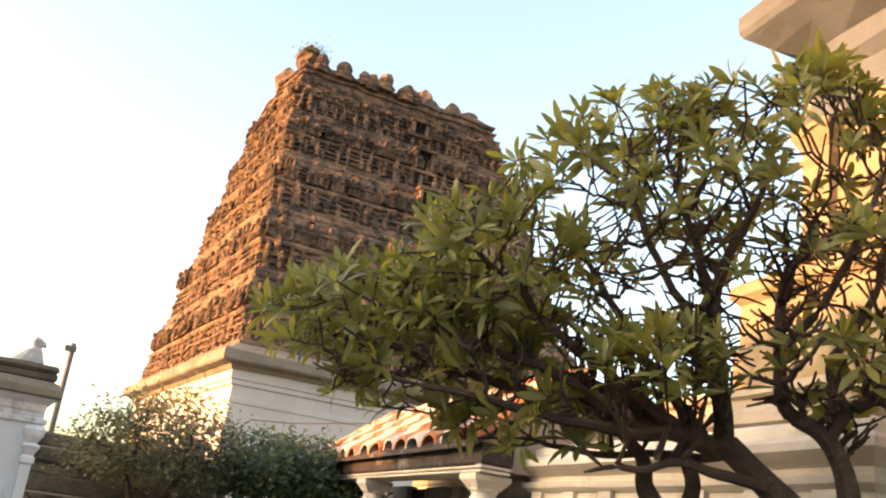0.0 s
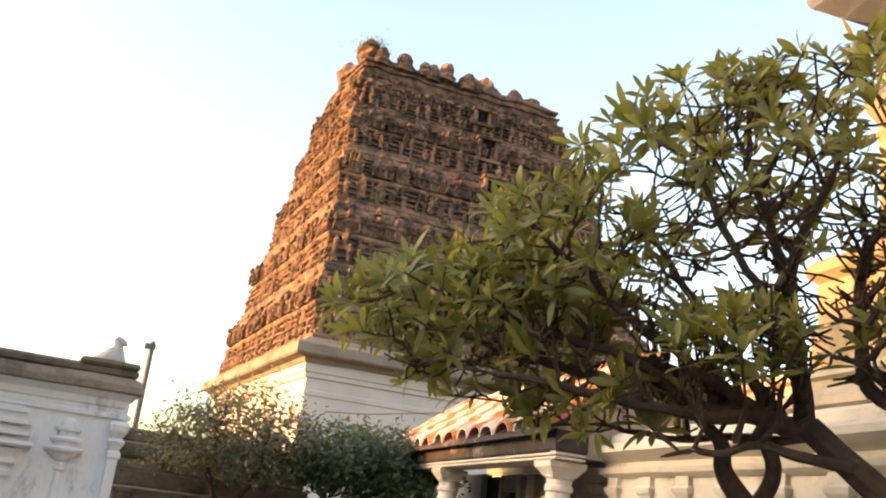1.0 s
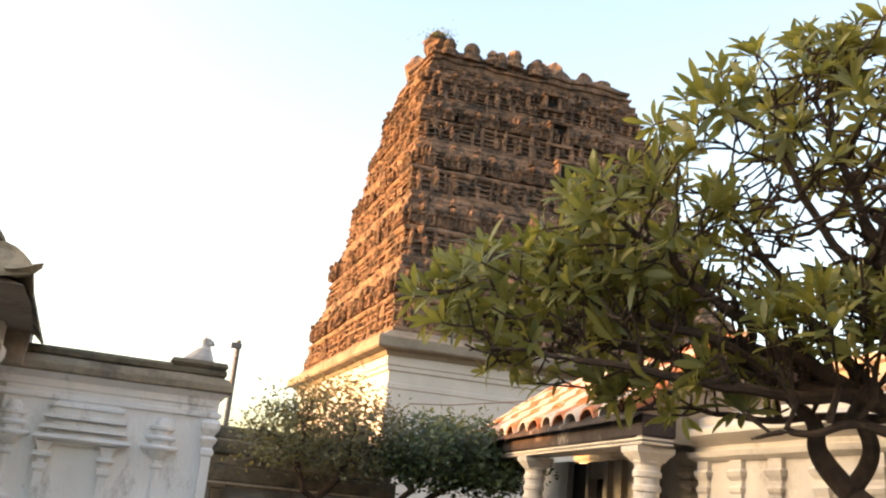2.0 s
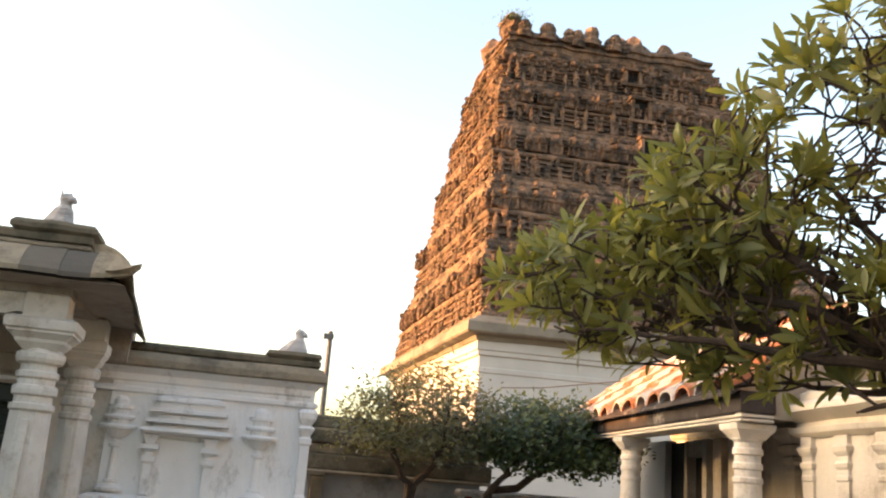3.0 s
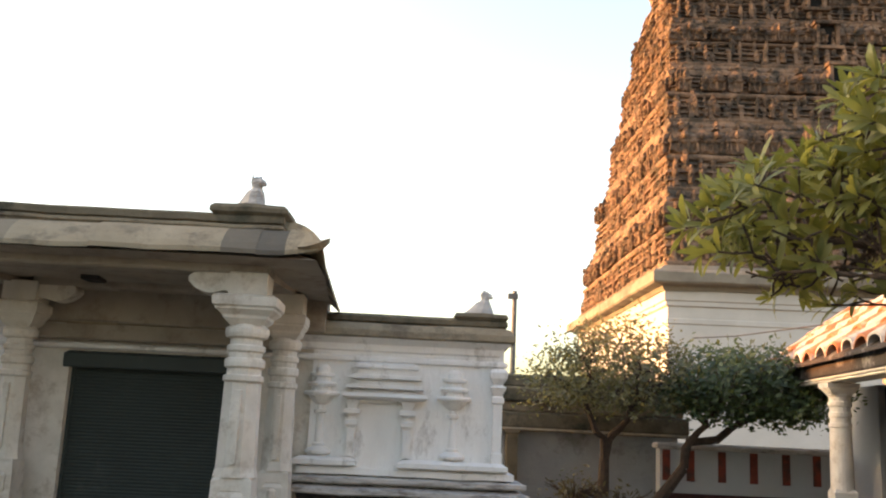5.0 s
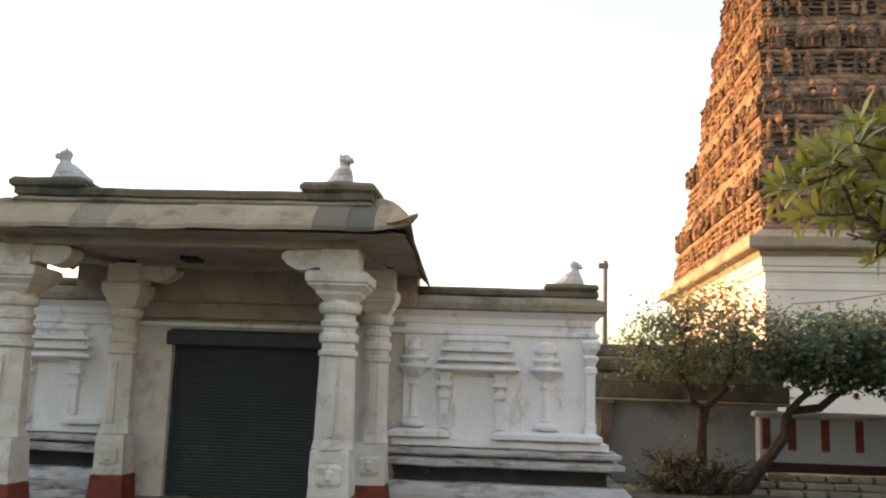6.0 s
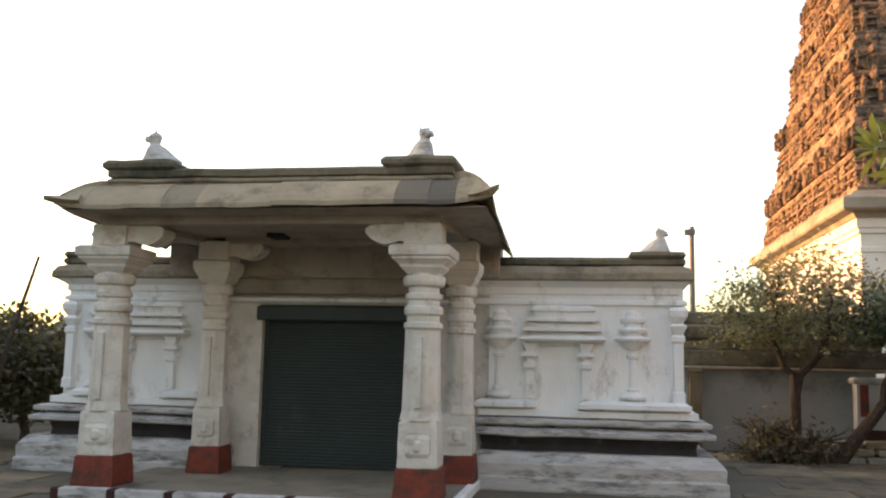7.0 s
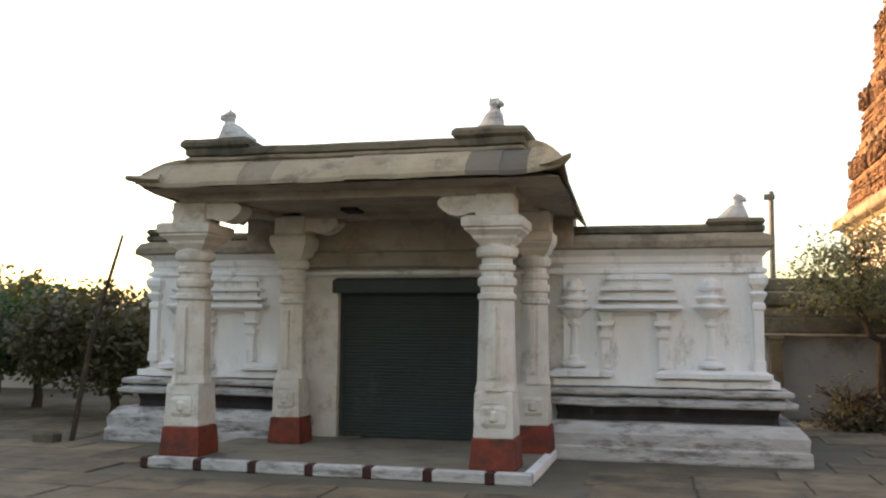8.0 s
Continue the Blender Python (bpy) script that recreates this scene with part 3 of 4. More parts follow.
for ti, (za, zb) in enumerate(zip(TIERS, TIERS[1:])):
    h = zb - za
    bm = bmesh.new()
    zs = [(0.0, 0.05), (0.03, 0.12), (0.05, 0.12), (0.06, -0.06), (0.14, -0.08), (0.145, 0.08), (0.165, 0.08), (0.17, -0.08), (0.24, -0.08), (0.245, 0.14), (0.27, 0.14), (0.28, -0.06), (0.34, -0.06), (0.345, 0.10), (0.365, 0.10), (0.37, -0.06), (0.41, -0.04), (0.42, 0.14), (0.45, 0.25), (0.475, 0.25), (0.50, 0.08), (0.53, -0.06), (0.60, -0.08), (0.605, 0.08), (0.625, 0.08), (0.63, -0.08), (0.67, -0.08), (0.68, 0.12), (0.70, 0.12), (0.71, -0.10), (0.76, -0.12), (0.765, 0.05), (0.785, 0.05), (0.79, -0.12), (0.81, 0.10), (0.85, 0.18), (0.88, 0.20), (0.91, 0.0), (0.94, 0.06), (1.0, 0.05)]
    ring_loft(bm, [tower_ring(za + f * h, o) for f, o in zs])
    cut_long(bm, 1.4)
    tier = part("tier", worn(bm, 0.10, 0.9), BRICK, tower)
    # carved courses on the four sides
    for side in range(4):
        for zf, kind_, step in ((0.06, "post", 0.95), (0.52, "shrine", 0.85), (0.10, "figure", 0.7), (0.86, "figure", 0.6), (0.28, "figure", 0.7), (0.64, "figure", 0.8)):
            ring = tower_ring(za + zf * h, -0.12 if kind_ == "post" else 0.0)
            a, b = ring[side], ring[(side + 1) % 4]
            d = (b - a).normalized()
            outd = Vector((d.y, -d.x, 0))
            if outd.dot((a + b) / 2) < 0:
                outd = -outd
            length = (b - a).length
            count = int(length / step)
            if kind_ == "post":
                for k in range(count + 1):
                    place(POST, tier, a + d * min(length - 0.3, max(0.3, length * (k + rnd.uniform(-0.25, 0.25)) / count)), outd, rnd.uniform(0.4, 0.75), rnd.uniform(0.18, 0.34) * h)
            else:
                for k in range(count + 1):
                    p = a + d * (length * (k + (0.5 if kind_ == "figure" and zf < 0.5 else 0)) / count)
                    if (p - a).length > length + 0.05:
                        continue
                    sz = rnd.uniform(0.85, 1.15)
                    if kind_ == "shrine":
                        p = a + d * min(length - 0.6, max(0.6, (p - a).length))
                        place(rnd.choice(SHRINES), tier, p + outd * rnd.uniform(-0.30, -0.05) + d * rnd.uniform(-0.2, 0.2), outd, rnd.uniform(0.75, 1.05), 0.31 * h * sz * rnd.uniform(0.8, 1.1))
                    else:
                        place(rnd.choice(FIGURES), tier, p + outd * rnd.uniform(-0.12, 0.08) + d * (rnd.uniform(-0.3, 0.3) if 1 < (p - a).length < length - 1 else 0.0), outd, rnd.uniform(0.4, 0.85), (0.72 if zf < 0.5 else 0.42) * sz * rnd.uniform(0.6, 1.1))

# crown of the tower: broken vaulted ridge with knobs and end gables
bm = bmesh.new()
ring_loft(bm, [[Vector((p.x, p.y, z)) for p in tower_ring(28.2, o)] for o, z in ((0.1, 28.2), (0.15, 28.35), (-0.12, 28.45), (-0.15, 28.8), (0.0, 28.85), (0.0, 28.95), (-0.2, 29.0), (-0.25, 29.3), (-0.1, 29.35), (-0.1, 29.5), (-0.5, 29.8), (-1.1, 30.1))])
cut_long(bm, 1.2)
part("ridge_vault", worn(bm, 0.18, 0.8), BRICK, tower)
top = tower_ring(28.2, -0.35)
for k in range(9):
    p = top[0].lerp(top[1], 0.09 + 0.50 * k / 8 + rnd.uniform(-0.025, 0.025)) + Vector((0, 0, 1.2 + rnd.uniform(-0.3, 0.15)))
    bm = bmesh.new()
    s = rnd.uniform(0.75, 1.25)
    ngon_stack(bm, 0, 0, [(0.5 * s, 0), (0.55 * s, 0.3), (0.34 * s, 0.55), (0.42 * s, 0.75 * s), (0.30 * s, 0.98 * s), (0.05, 1.15 * s)], 8)
    cut_long(bm, 0.3)
    ob = part("ridge_knob", worn(bm, 0.13, 2.4), BRICK, tower)
    ob.location = p
for f, g, sz, up in ((0.02, 0.1, 0.85, 1.2), (0.01, 0.6, 0.8, 1.2), (0.58, 0.12, 0.65, 1.0), (0.635, 0.1, 0.8, 0.9), (0.69, 0.12, 0.6, 0.8), (0.80, 0.1, 0.7, 0.8), (0.90, 0.15, 0.95, 0.35), (0.965, 0.2, 0.95, 0.15)):
    p = top[0].lerp(top[1], f) + (top[3] - top[0]) * g + Vector((0, 0, up))
    bm = bmesh.new()
    ngon_stack(bm, 0, 0, [(0.8 * sz, 0), (1.0 * sz, 0.5), (0.95 * sz, 1.2 * sz), (0.75 * sz, 1.7 * sz), (0.35 * sz, 2.1 * sz), (0.1, 2.3 * sz)], 9)
    cut_long(bm, 0.5)
    ob = part("end_gable", worn(bm, 0.28, 1.6), BRICK, tower)
    ob.location = p

bm = bmesh.new()
rt = random.Random(77)
for k in range(900):
    v = Vector((rt.gauss(0, 0.45), rt.gauss(0, 0.6), abs(rt.gauss(0.0, 0.22))))
    leaf4(bm, v, Vector((rt.uniform(-1, 1), rt.uniform(-1, 1), rt.uniform(-0.3, 1))).normalized(), rt.uniform(0.12, 0.24))
ob = part("weed_tuft", bm, LEAF_DARK, tower, "dark weeds rooted on the ruined ridge")
ob["kind"] = "stuff"
ob.location = top[0] + Vector((0.3, 0.6, 2.3))

# window openings up the middle of the front
for zc, w, hh in ((12.6, 1.3, 2.0), (16.9, 1.1, 1.9), (21.2, 1.0, 1.7), (24.4, 0.9, 1.3), (27.0, 0.75, 0.85)):
    ring = tower_ring(zc, 0.25)
    c = ring[0].lerp(ring[1], 0.565)
    d = (ring[1] - ring[0]).normalized()
    outd = Vector((d.y, -d.x, 0))
    win = new("window_opening")
    win.parent = tower
    win.matrix_local = Matrix.LocRotScale(c, Euler((0, 0, math.atan2(d.y, d.x))), None)
    # no hole is cut: a black slab between the jambs paints the shade
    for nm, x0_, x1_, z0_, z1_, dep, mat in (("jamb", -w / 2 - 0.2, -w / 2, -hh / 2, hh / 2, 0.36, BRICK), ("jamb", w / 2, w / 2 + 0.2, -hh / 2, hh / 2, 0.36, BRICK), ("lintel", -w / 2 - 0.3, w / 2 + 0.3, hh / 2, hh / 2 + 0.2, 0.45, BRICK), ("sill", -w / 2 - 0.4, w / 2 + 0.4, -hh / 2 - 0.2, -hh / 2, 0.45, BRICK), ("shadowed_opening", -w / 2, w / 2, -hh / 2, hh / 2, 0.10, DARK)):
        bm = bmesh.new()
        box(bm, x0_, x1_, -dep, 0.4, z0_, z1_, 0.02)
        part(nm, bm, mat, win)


# ---- trees ----
def tube(bm, pts, radii, sides):
    rings = []
    for i, p in enumerate(pts):
        d = (pts[min(i + 1, len(pts) - 1)] - pts[max(i - 1, 0)]).normalized()
        a = d.orthogonal().normalized()
        b = d.cross(a)
        rings.append([p + (a * math.cos(2 * math.pi * k / sides) + b * math.sin(2 * math.pi * k / sides)) * radii[i] for k in range(sides)])
    ring_loft(bm, rings)


def grow(bm, pos, heading, targets, r, rng, tips, rmin, step=0.5, wob=0.12, depth=0):
    """Splits the wanted tips into groups and sends a limb towards each."""
    if len(targets) == 1:
        end = targets[0]
        mid = pos.lerp(end, 0.5) + Vector((rng.uniform(-1, 1), rng.uniform(-1, 1), rng.uniform(-1, 0.4))) * wob * (end - pos).length
        tube(bm, [pos, mid, end], [r, (r + rmin) / 2, rmin], 5)
        tips.append((end, (end - mid).normalized()))
        return
    centre = sum(targets, Vector()) / len(targets)
    axis = max(((a - centre) for a in targets), key=lambda q: q.length)
    axis = (axis + Vector((rng.uniform(-1, 1), rng.uniform(-1, 1), rng.uniform(-1, 1))) * 0.4 * axis.length).normalized()
    order = sorted(targets, key=lambda q: (q - centre).dot(axis))
    cut = max(1, min(len(order) - 1, int(len(order) * rng.uniform(0.36, 0.64))))
    for grp in (order[:cut], order[cut:]):
        c = sum(grp, Vector()) / len(grp)
        way = c - pos
        reach = step if len(grp) > 1 else 1.0
        end = pos + way * reach * rng.uniform(0.75, 1.0)
        if len(grp) == 1:
            grow(bm, pos, heading, grp, max(rmin, r * 0.7), rng, tips, rmin, step, wob, depth + 1)
            continue
        rr = max(rmin * 1.15, r * (len(grp) / len(targets)) ** 0.40)
        L_ = (end - pos).length
        p1 = pos + heading * L_ * 0.3 + way * reach * 0.12 + Vector((rng.uniform(-1, 1), rng.uniform(-1, 1), rng.uniform(-1, 1))) * wob * L_
        p2 = pos.lerp(end, 0.68) + Vector((rng.uniform(-1, 1), rng.uniform(-1, 1), rng.uniform(-1, 1))) * wob * L_
        tube(bm, [pos, p1, p2, end], [min(r, rr * 1.2), rr * 1.05, rr, rr * 0.92], 7 if rr > 0.04 else 5)
        grow(bm, end, (end - p2).normalized(), grp, rr * 0.92, rng, tips, rmin, step, wob, depth + 1)


def leaf(bm, base, way, up, length, width, droop):
    side = way.cross(up).normalized()
    up = side.cross(way).normalized()
    rows = []
    for f, w in ((0.0, 0.10), (0.3, 0.8), (0.62, 1.0), (0.86, 0.6), (1.0, 0.04)):
        c = base + way * length * f - Vector((0, 0, 1)) * droop * length * f * f
        rows.append((bm.verts.new(c - side * width * w * 0.5 + up * width * 0.12 * w), bm.verts.new(c), bm.verts.new(c + side * width * w * 0.5 + up * width * 0.12 * w)))
    for a, b in zip(rows, rows[1:]):
        bm.faces.new((a[0], a[1], b[1], b[0]))
        bm.faces.new((a[1], a[2], b[2], b[1]))


def rosette(seed, count, length, width):
    r = random.Random(seed)
    bm = bmesh.new()
    for k in range(count):
        ang = 2.4 * k + r.uniform(-0.3, 0.3)
        el = radians(r.uniform(8, 72))
        way = Vector((math.cos(ang) * math.cos(el), math.sin(ang) * math.cos(el), math.sin(el)))
        leaf(bm, way * 0.02 - Vector((0, 0, r.uniform(0, 0.06))), way, Vector((0, 0, 1)), length * r.uniform(0.6, 1.15), width * r.uniform(0.75, 1.15), r.uniform(0.0, 0.45))
    me = bpy.data.meshes.new("rosette")
    bm.to_mesh(me)
    bm.free()
    me.materials.append(LEAF)
    for f in me.polygons:
        f.use_smooth = True
    return me


def bend(pts, radii, per=4):
    """Rounds a limb's line through its few turning points."""
    out, rr = [], []
    for i in range(len(pts) - 1):
        a, b = pts[max(i - 1, 0)], pts[i]
        c, d = pts[i + 1], pts[min(i + 2, len(pts) - 1)]
        for k in range(per):
            f = k / per
            out.append(0.5 * (2 * b + (c - a) * f + (2 * a - 5 * b + 4 * c - d) * f * f + (3 * b - a - 3 * c + d) * f ** 3))
            rr.append(radii[i] * (1 - f) + radii[i + 1] * f)
    return out + [pts[-1]], rr + [radii[-1]]


def frangipani():
    rng = random.Random(11)
    tree = thing("frangipani_tree", (4.45, 4.15, 0), "spreading frangipani tree with bare dark branches and leaf rosettes", "tree")
    right, away = Vector((0.692, -0.722, 0)), Vector((0.722, 0.692, 0))

    def at(u, w, z):
        return right * u + away * w + Vector((0, 0, z))

    # limbs: turning points (across, away, up) and thickness
    limbs = (
        # trunk and the low forks beside it
        ([(0.55, 0, -0.05), (0.52, 0, 1.2), (0.34, -0.02, 1.98), (0.12, 0.0, 2.22), (-0.14, 0.0, 2.46)], [0.24, 0.17, 0.12, 0.11, 0.095]),
        ([(0.45, 0.1, 1.1), (-0.20, 0.2, 1.70), (-0.50, 0.25, 1.98), (-0.66, 0.3, 2.18), (-0.70, 0.25, 2.36), (-0.84, 0.2, 2.54)], [0.13, 0.105, 0.09, 0.074, 0.06, 0.045]),
        ([(-0.46, 0.25, 1.95), (-0.38, 0.2, 2.09), (-0.35, 0.15, 2.22), (-0.38, 0.1, 2.36), (-0.42, 0.05, 2.52)], [0.075, 0.066, 0.06, 0.052, 0.045]),
        ([(0.10, -0.1, 2.20), (-0.18, -0.16, 2.25), (-0.45, -0.24, 2.28), (-0.70, -0.28, 2.22), (-0.96, -0.3, 2.16)], [0.05, 0.044, 0.036, 0.026, 0.012]),
        # the fan of limbs that carries the low lobe
        ([(-0.12, 0.0, 2.44), (-0.46, 0.05, 2.50), (-0.85, 0.1, 2.56), (-1.25, 0.1, 2.68), (-1.87, 0.12, 2.79), (-2.45, 0.1, 2.93), (-2.9, 0.05, 3.0)], [0.09, 0.078, 0.068, 0.055, 0.042, 0.03, 0.016]),
        ([(-0.40, 0.0, 2.48), (-0.80, -0.2, 2.46), (-1.30, -0.35, 2.50), (-1.90, -0.45, 2.58), (-2.6, -0.5, 2.66)], [0.055, 0.048, 0.038, 0.028, 0.014]),
        ([(-0.44, 0.05, 2.52), (-0.90, 0.25, 2.76), (-1.35, 0.4, 2.92), (-1.85, 0.5, 3.05), (-2.4, 0.5, 3.2)], [0.06, 0.05, 0.04, 0.032, 0.018]),
        ([(-0.44, 0.0, 2.52), (-0.85, -0.15, 2.80), (-1.25, -0.3, 3.10), (-1.6, -0.4, 3.38), (-1.9, -0.4, 3.62)], [0.055, 0.046, 0.038, 0.03, 0.018]),
        ([(-0.80, 0.1, 2.55), (-1.20, -0.1, 2.78), (-1.65, -0.2, 2.90), (-2.15, -0.25, 3.04), (-2.7, -0.3, 3.1)], [0.045, 0.04, 0.032, 0.025, 0.014]),
        ([(-0.16, 0.0, 2.40), (-0.60, 0.3, 2.38), (-1.10, 0.5, 2.38), (-1.5, 0.6, 2.44), (-1.95, 0.6, 2.40)], [0.04, 0.034, 0.028, 0.02, 0.011]),
        ([(-0.30, 0.1, 2.52), (-0.66, 0.3, 2.98), (-0.98, 0.4, 3.45), (-1.28, 0.4, 3.95)], [0.055, 0.045, 0.036, 0.02]),
        # upright limbs
        ([(-0.16, 0.0, 2.44), (-0.19, 0.05, 2.75), (-0.21, 0.1, 3.02), (-0.26, 0.1, 3.44), (-0.14, 0.1, 3.80), (0.0, 0.1, 4.2)], [0.085, 0.075, 0.066, 0.055, 0.042, 0.026]),
        ([(-0.25, 0.1, 3.40), (-0.34, 0.0, 3.66), (-0.45, -0.05, 3.92), (-0.60, -0.1, 4.34)], [0.045, 0.04, 0.032, 0.02]),
        ([(-0.2, 0.05, 2.95), (-0.40, -0.2, 3.25), (-0.66, -0.3, 3.65), (-0.85, -0.3, 4.1)], [0.045, 0.038, 0.03, 0.018]),
        ([(0.52, 0.0, 1.2), (0.60, 0.05, 1.95), (0.56, 0.05, 2.24), (0.43, 0.05, 2.56), (0.22, 0.05, 2.72), (0.17, 0.05, 3.14), (0.19, 0.1, 3.54), (0.36, 0.15, 3.98)], [0.13, 0.09, 0.085, 0.07, 0.058, 0.05, 0.042, 0.028]),
        ([(0.43, 0.05, 2.54), (0.56, 0.0, 2.74), (0.80, -0.05, 2.88), (1.3, -0.1, 3.2), (1.7, -0.1, 3.5)], [0.065, 0.055, 0.05, 0.04, 0.025]),
        ([(0.56, 0.0, 2.74), (0.47, 0.2, 3.02), (0.68, 0.35, 3.40), (0.9, 0.5, 4.0)], [0.045, 0.04, 0.034, 0.022]),
        ([(0.18, 0.05, 3.0), (0.40, -0.2, 3.35), (0.62, -0.3, 3.8), (0.75, -0.3, 4.2)], [0.04, 0.035, 0.028, 0.018]),
    )
    bm = bmesh.new()
    nodes = []
    for pts, radii in limbs:
        line, rr = bend([at(*p) for p in pts], radii, 6)
        line = [c + Vector((noise.noise(c * 4.0), noise.noise(c * 4.0 + Vector((9, 0, 0))), noise.noise(c * 4.0 + Vector((0, 9, 0))))) * 0.035 for c in line]
        rr = [q * 0.82 * (1 + 0.09 * noise.noise(c * 5.0)) for q, c in zip(rr, line)]
        tube(bm, line, rr, 9 if radii[0] > 0.07 else 7)
        for k in range(9, len(line), 3):
            if line[k].z > 2.2:
                nodes.append((line[k], (line[k] - line[k - 1]).normalized(), rr[k], []))
    # tips: (centre, radii, count, share of leafy tips, how hollow)
    lobes = (
        ((-2.45, 0.1, 3.02), (1.05, 0.90, 0.52), 190, 0.92, 0.40),
        ((-1.75, 0.1, 3.42), (0.85, 0.90, 0.66), 150, 0.82, 0.55),
        ((-0.75, 0.1, 3.80), (1.08, 1.00, 1.14), 150, 0.58, 0.88),
        ((0.15, 0.1, 3.98), (1.05, 1.00, 1.14), 180, 0.54, 0.88),
        ((1.20, 0.0, 3.65), (1.00, 1.10, 1.00), 110, 0.38, 0.75),
        ((-0.50, -0.45, 2.86), (0.50, 0.40, 0.26), 34, 0.95, 0.2),
        ((-1.45, 0.2, 2.50), (0.75, 0.70, 0.20), 34, 0.75, 0.2),
        ((0.75, -0.1, 2.95), (0.65, 0.70, 0.38), 26, 0.8, 0.3),
        ((-0.25, 0.1, 3.50), (1.15, 0.90, 0.90), 340, 0.05, 0.3),
        ((-1.50, 0.0, 2.86), (1.10, 0.80, 0.40), 170, 0.12, 0.3),
        ((0.75, 0.1, 3.45), (0.85, 0.90, 0.90), 190, 0.10, 0.3),
    )
    leafy = set()
    for c, rad, count, share, hollow in lobes:
        k = 0
        while k < count:
            v = Vector((rng.uniform(-1, 1), rng.uniform(-1, 1), rng.uniform(-1, 1)))
            if not hollow < v.length * (1 + 0.12 * noise.noise(v * 2.5)) < 1:
                continue
            if hollow > 0.6 and v.z < -0.1:
                continue
            k += 1
            p = at(c[0] + v.x * rad[0], c[1] + v.y * rad[1], c[2] + v.z * rad[2])
            if rng.random() < share * ((1.2 if v.z > 0.45 else 0.7) if hollow > 0.7 else 1.0 if v.z > -0.15 or hollow < 0.3 else 0.45):
                leafy.add(p.to_tuple(3))
            node = min(nodes, key=lambda q: (q[0] - p).length + (0.5 if p.z < q[0].z - 0.15 else 0) + (0.3 if (p - q[0]).normalized().dot(q[1]) < 0.1 else 0) + 0.012 * len(q[3]))
            node[3].append(p)
    tips = []
    for pos, way, r, wanted in nodes:
        if wanted:
            grow(bm, pos, way, wanted, min(r * 0.85, 0.010 + 0.0068 * len(wanted) ** 0.6), rng, tips, 0.0085, 0.46, 0.08)
    part("trunk", bm, BARK, tree)
    kinds = [rosette(60 + i, 11, 0.24, 0.050) for i in range(6)]
    put = []
    for p, d in tips:
        if p.to_tuple(3) in leafy:
            q = Vector((0, 0, 1)).rotation_difference((d + Vector((0, 0, 0.55))).normalized())
            put.append((rng.choice(kinds), Matrix.LocRotScale(p, (q.to_matrix() @ Euler((0, 0, rng.uniform(0, 6.3))).to_matrix()).to_euler(), Vector((1, 1, 1)) * rng.uniform(0.7, 1.15))))
    put.sort(key=lambda e: e[1].translation.dot(away))
    verts, faces = [], []
    for k, (me, m) in enumerate(put):
        if k < 300:
            ob = new("rosette", me)
            ob.parent = tree
            ob.matrix_local = m
        else:
            base = len(verts)
            verts += [m @ v.co for v in me.vertices]
            faces += [[base + i for i in f.vertices] for f in me.polygons]
    me = bpy.data.meshes.new("foliage")
    me.from_pydata(verts, [], faces)
    me.materials.append(LEAF)
    for f in me.polygons:
        f.use_smooth = True
    ob = new("foliage", me)
    ob.parent = tree
    tagged(ob, kind="stuff")
    return tree


frangipani()


def small_tree(x, y, centre, radii, count, leaves, mat, seed, label, trunk_r=0.09, leaf_size=0.13, fork=1.2, low=-0.35, lean_by=0.25):
    rng = random.Random(seed)
    tree = thing("tree", (x, y, 0), label, "tree")
    c, targets = Vector(centre), []
    while len(targets) < count:
        v = Vector((rng.uniform(-1, 1), rng.uniform(-1, 1), rng.uniform(low, 1)))
        if 0.3 < v.length < 1:
            v = v * (0.9 + 0.25 * noise.noise(v * 2.2 + Vector((seed, 0, 0))))
            targets.append(c + Vector((v.x * radii[0], v.y * radii[1], v.z * radii[2])))
    bm = bmesh.new()
    tips = []
    lean = Vector((c.x * lean_by, c.y * lean_by, fork))
    tube(bm, [Vector((0, 0, -0.05)), lean * 0.5 + Vector((0.03, 0.02, 0)), lean], [trunk_r * 1.3, trunk_r, trunk_r * 0.85], 8)
    grow(bm, lean, Vector((0, 0, 1)), targets, trunk_r * 0.85, rng, tips, 0.006, 0.5, 0.10)
    part("trunk", bm, BARK, tree)
    bm = bmesh.new()
    for p, d in tips:
        for k in range(leaves):
            way = Vector((rng.uniform(-1, 1), rng.uniform(-1, 1), rng.uniform(-0.6, 0.8))).normalized()
            leaf4(bm, p + Vector((rng.gauss(0, 1), rng.gauss(0, 1), rng.gauss(0, 0.7))) * 0.16, way, leaf_size * rng.uniform(0.7, 1.3))
    ob = part("crown", bm, mat, tree)
    return tree


small_tree(3.50, 17.2, (0.30, 0, 2.45), (2.05, 1.6, 1.35), 420, 19, LEAF_DRY, 3, "small courtyard tree with thin yellow-green foliage", 0.11, 0.10, 1.15, -0.3)
small_tree(4.15, 17.0, (2.05, -0.2, 2.40), (1.80, 1.4, 0.98), 340, 26, LEAF_DARK, 5, "low spreading dark green courtyard tree leaning sideways", 0.11, 0.125, 1.05, -0.45, 0.4)

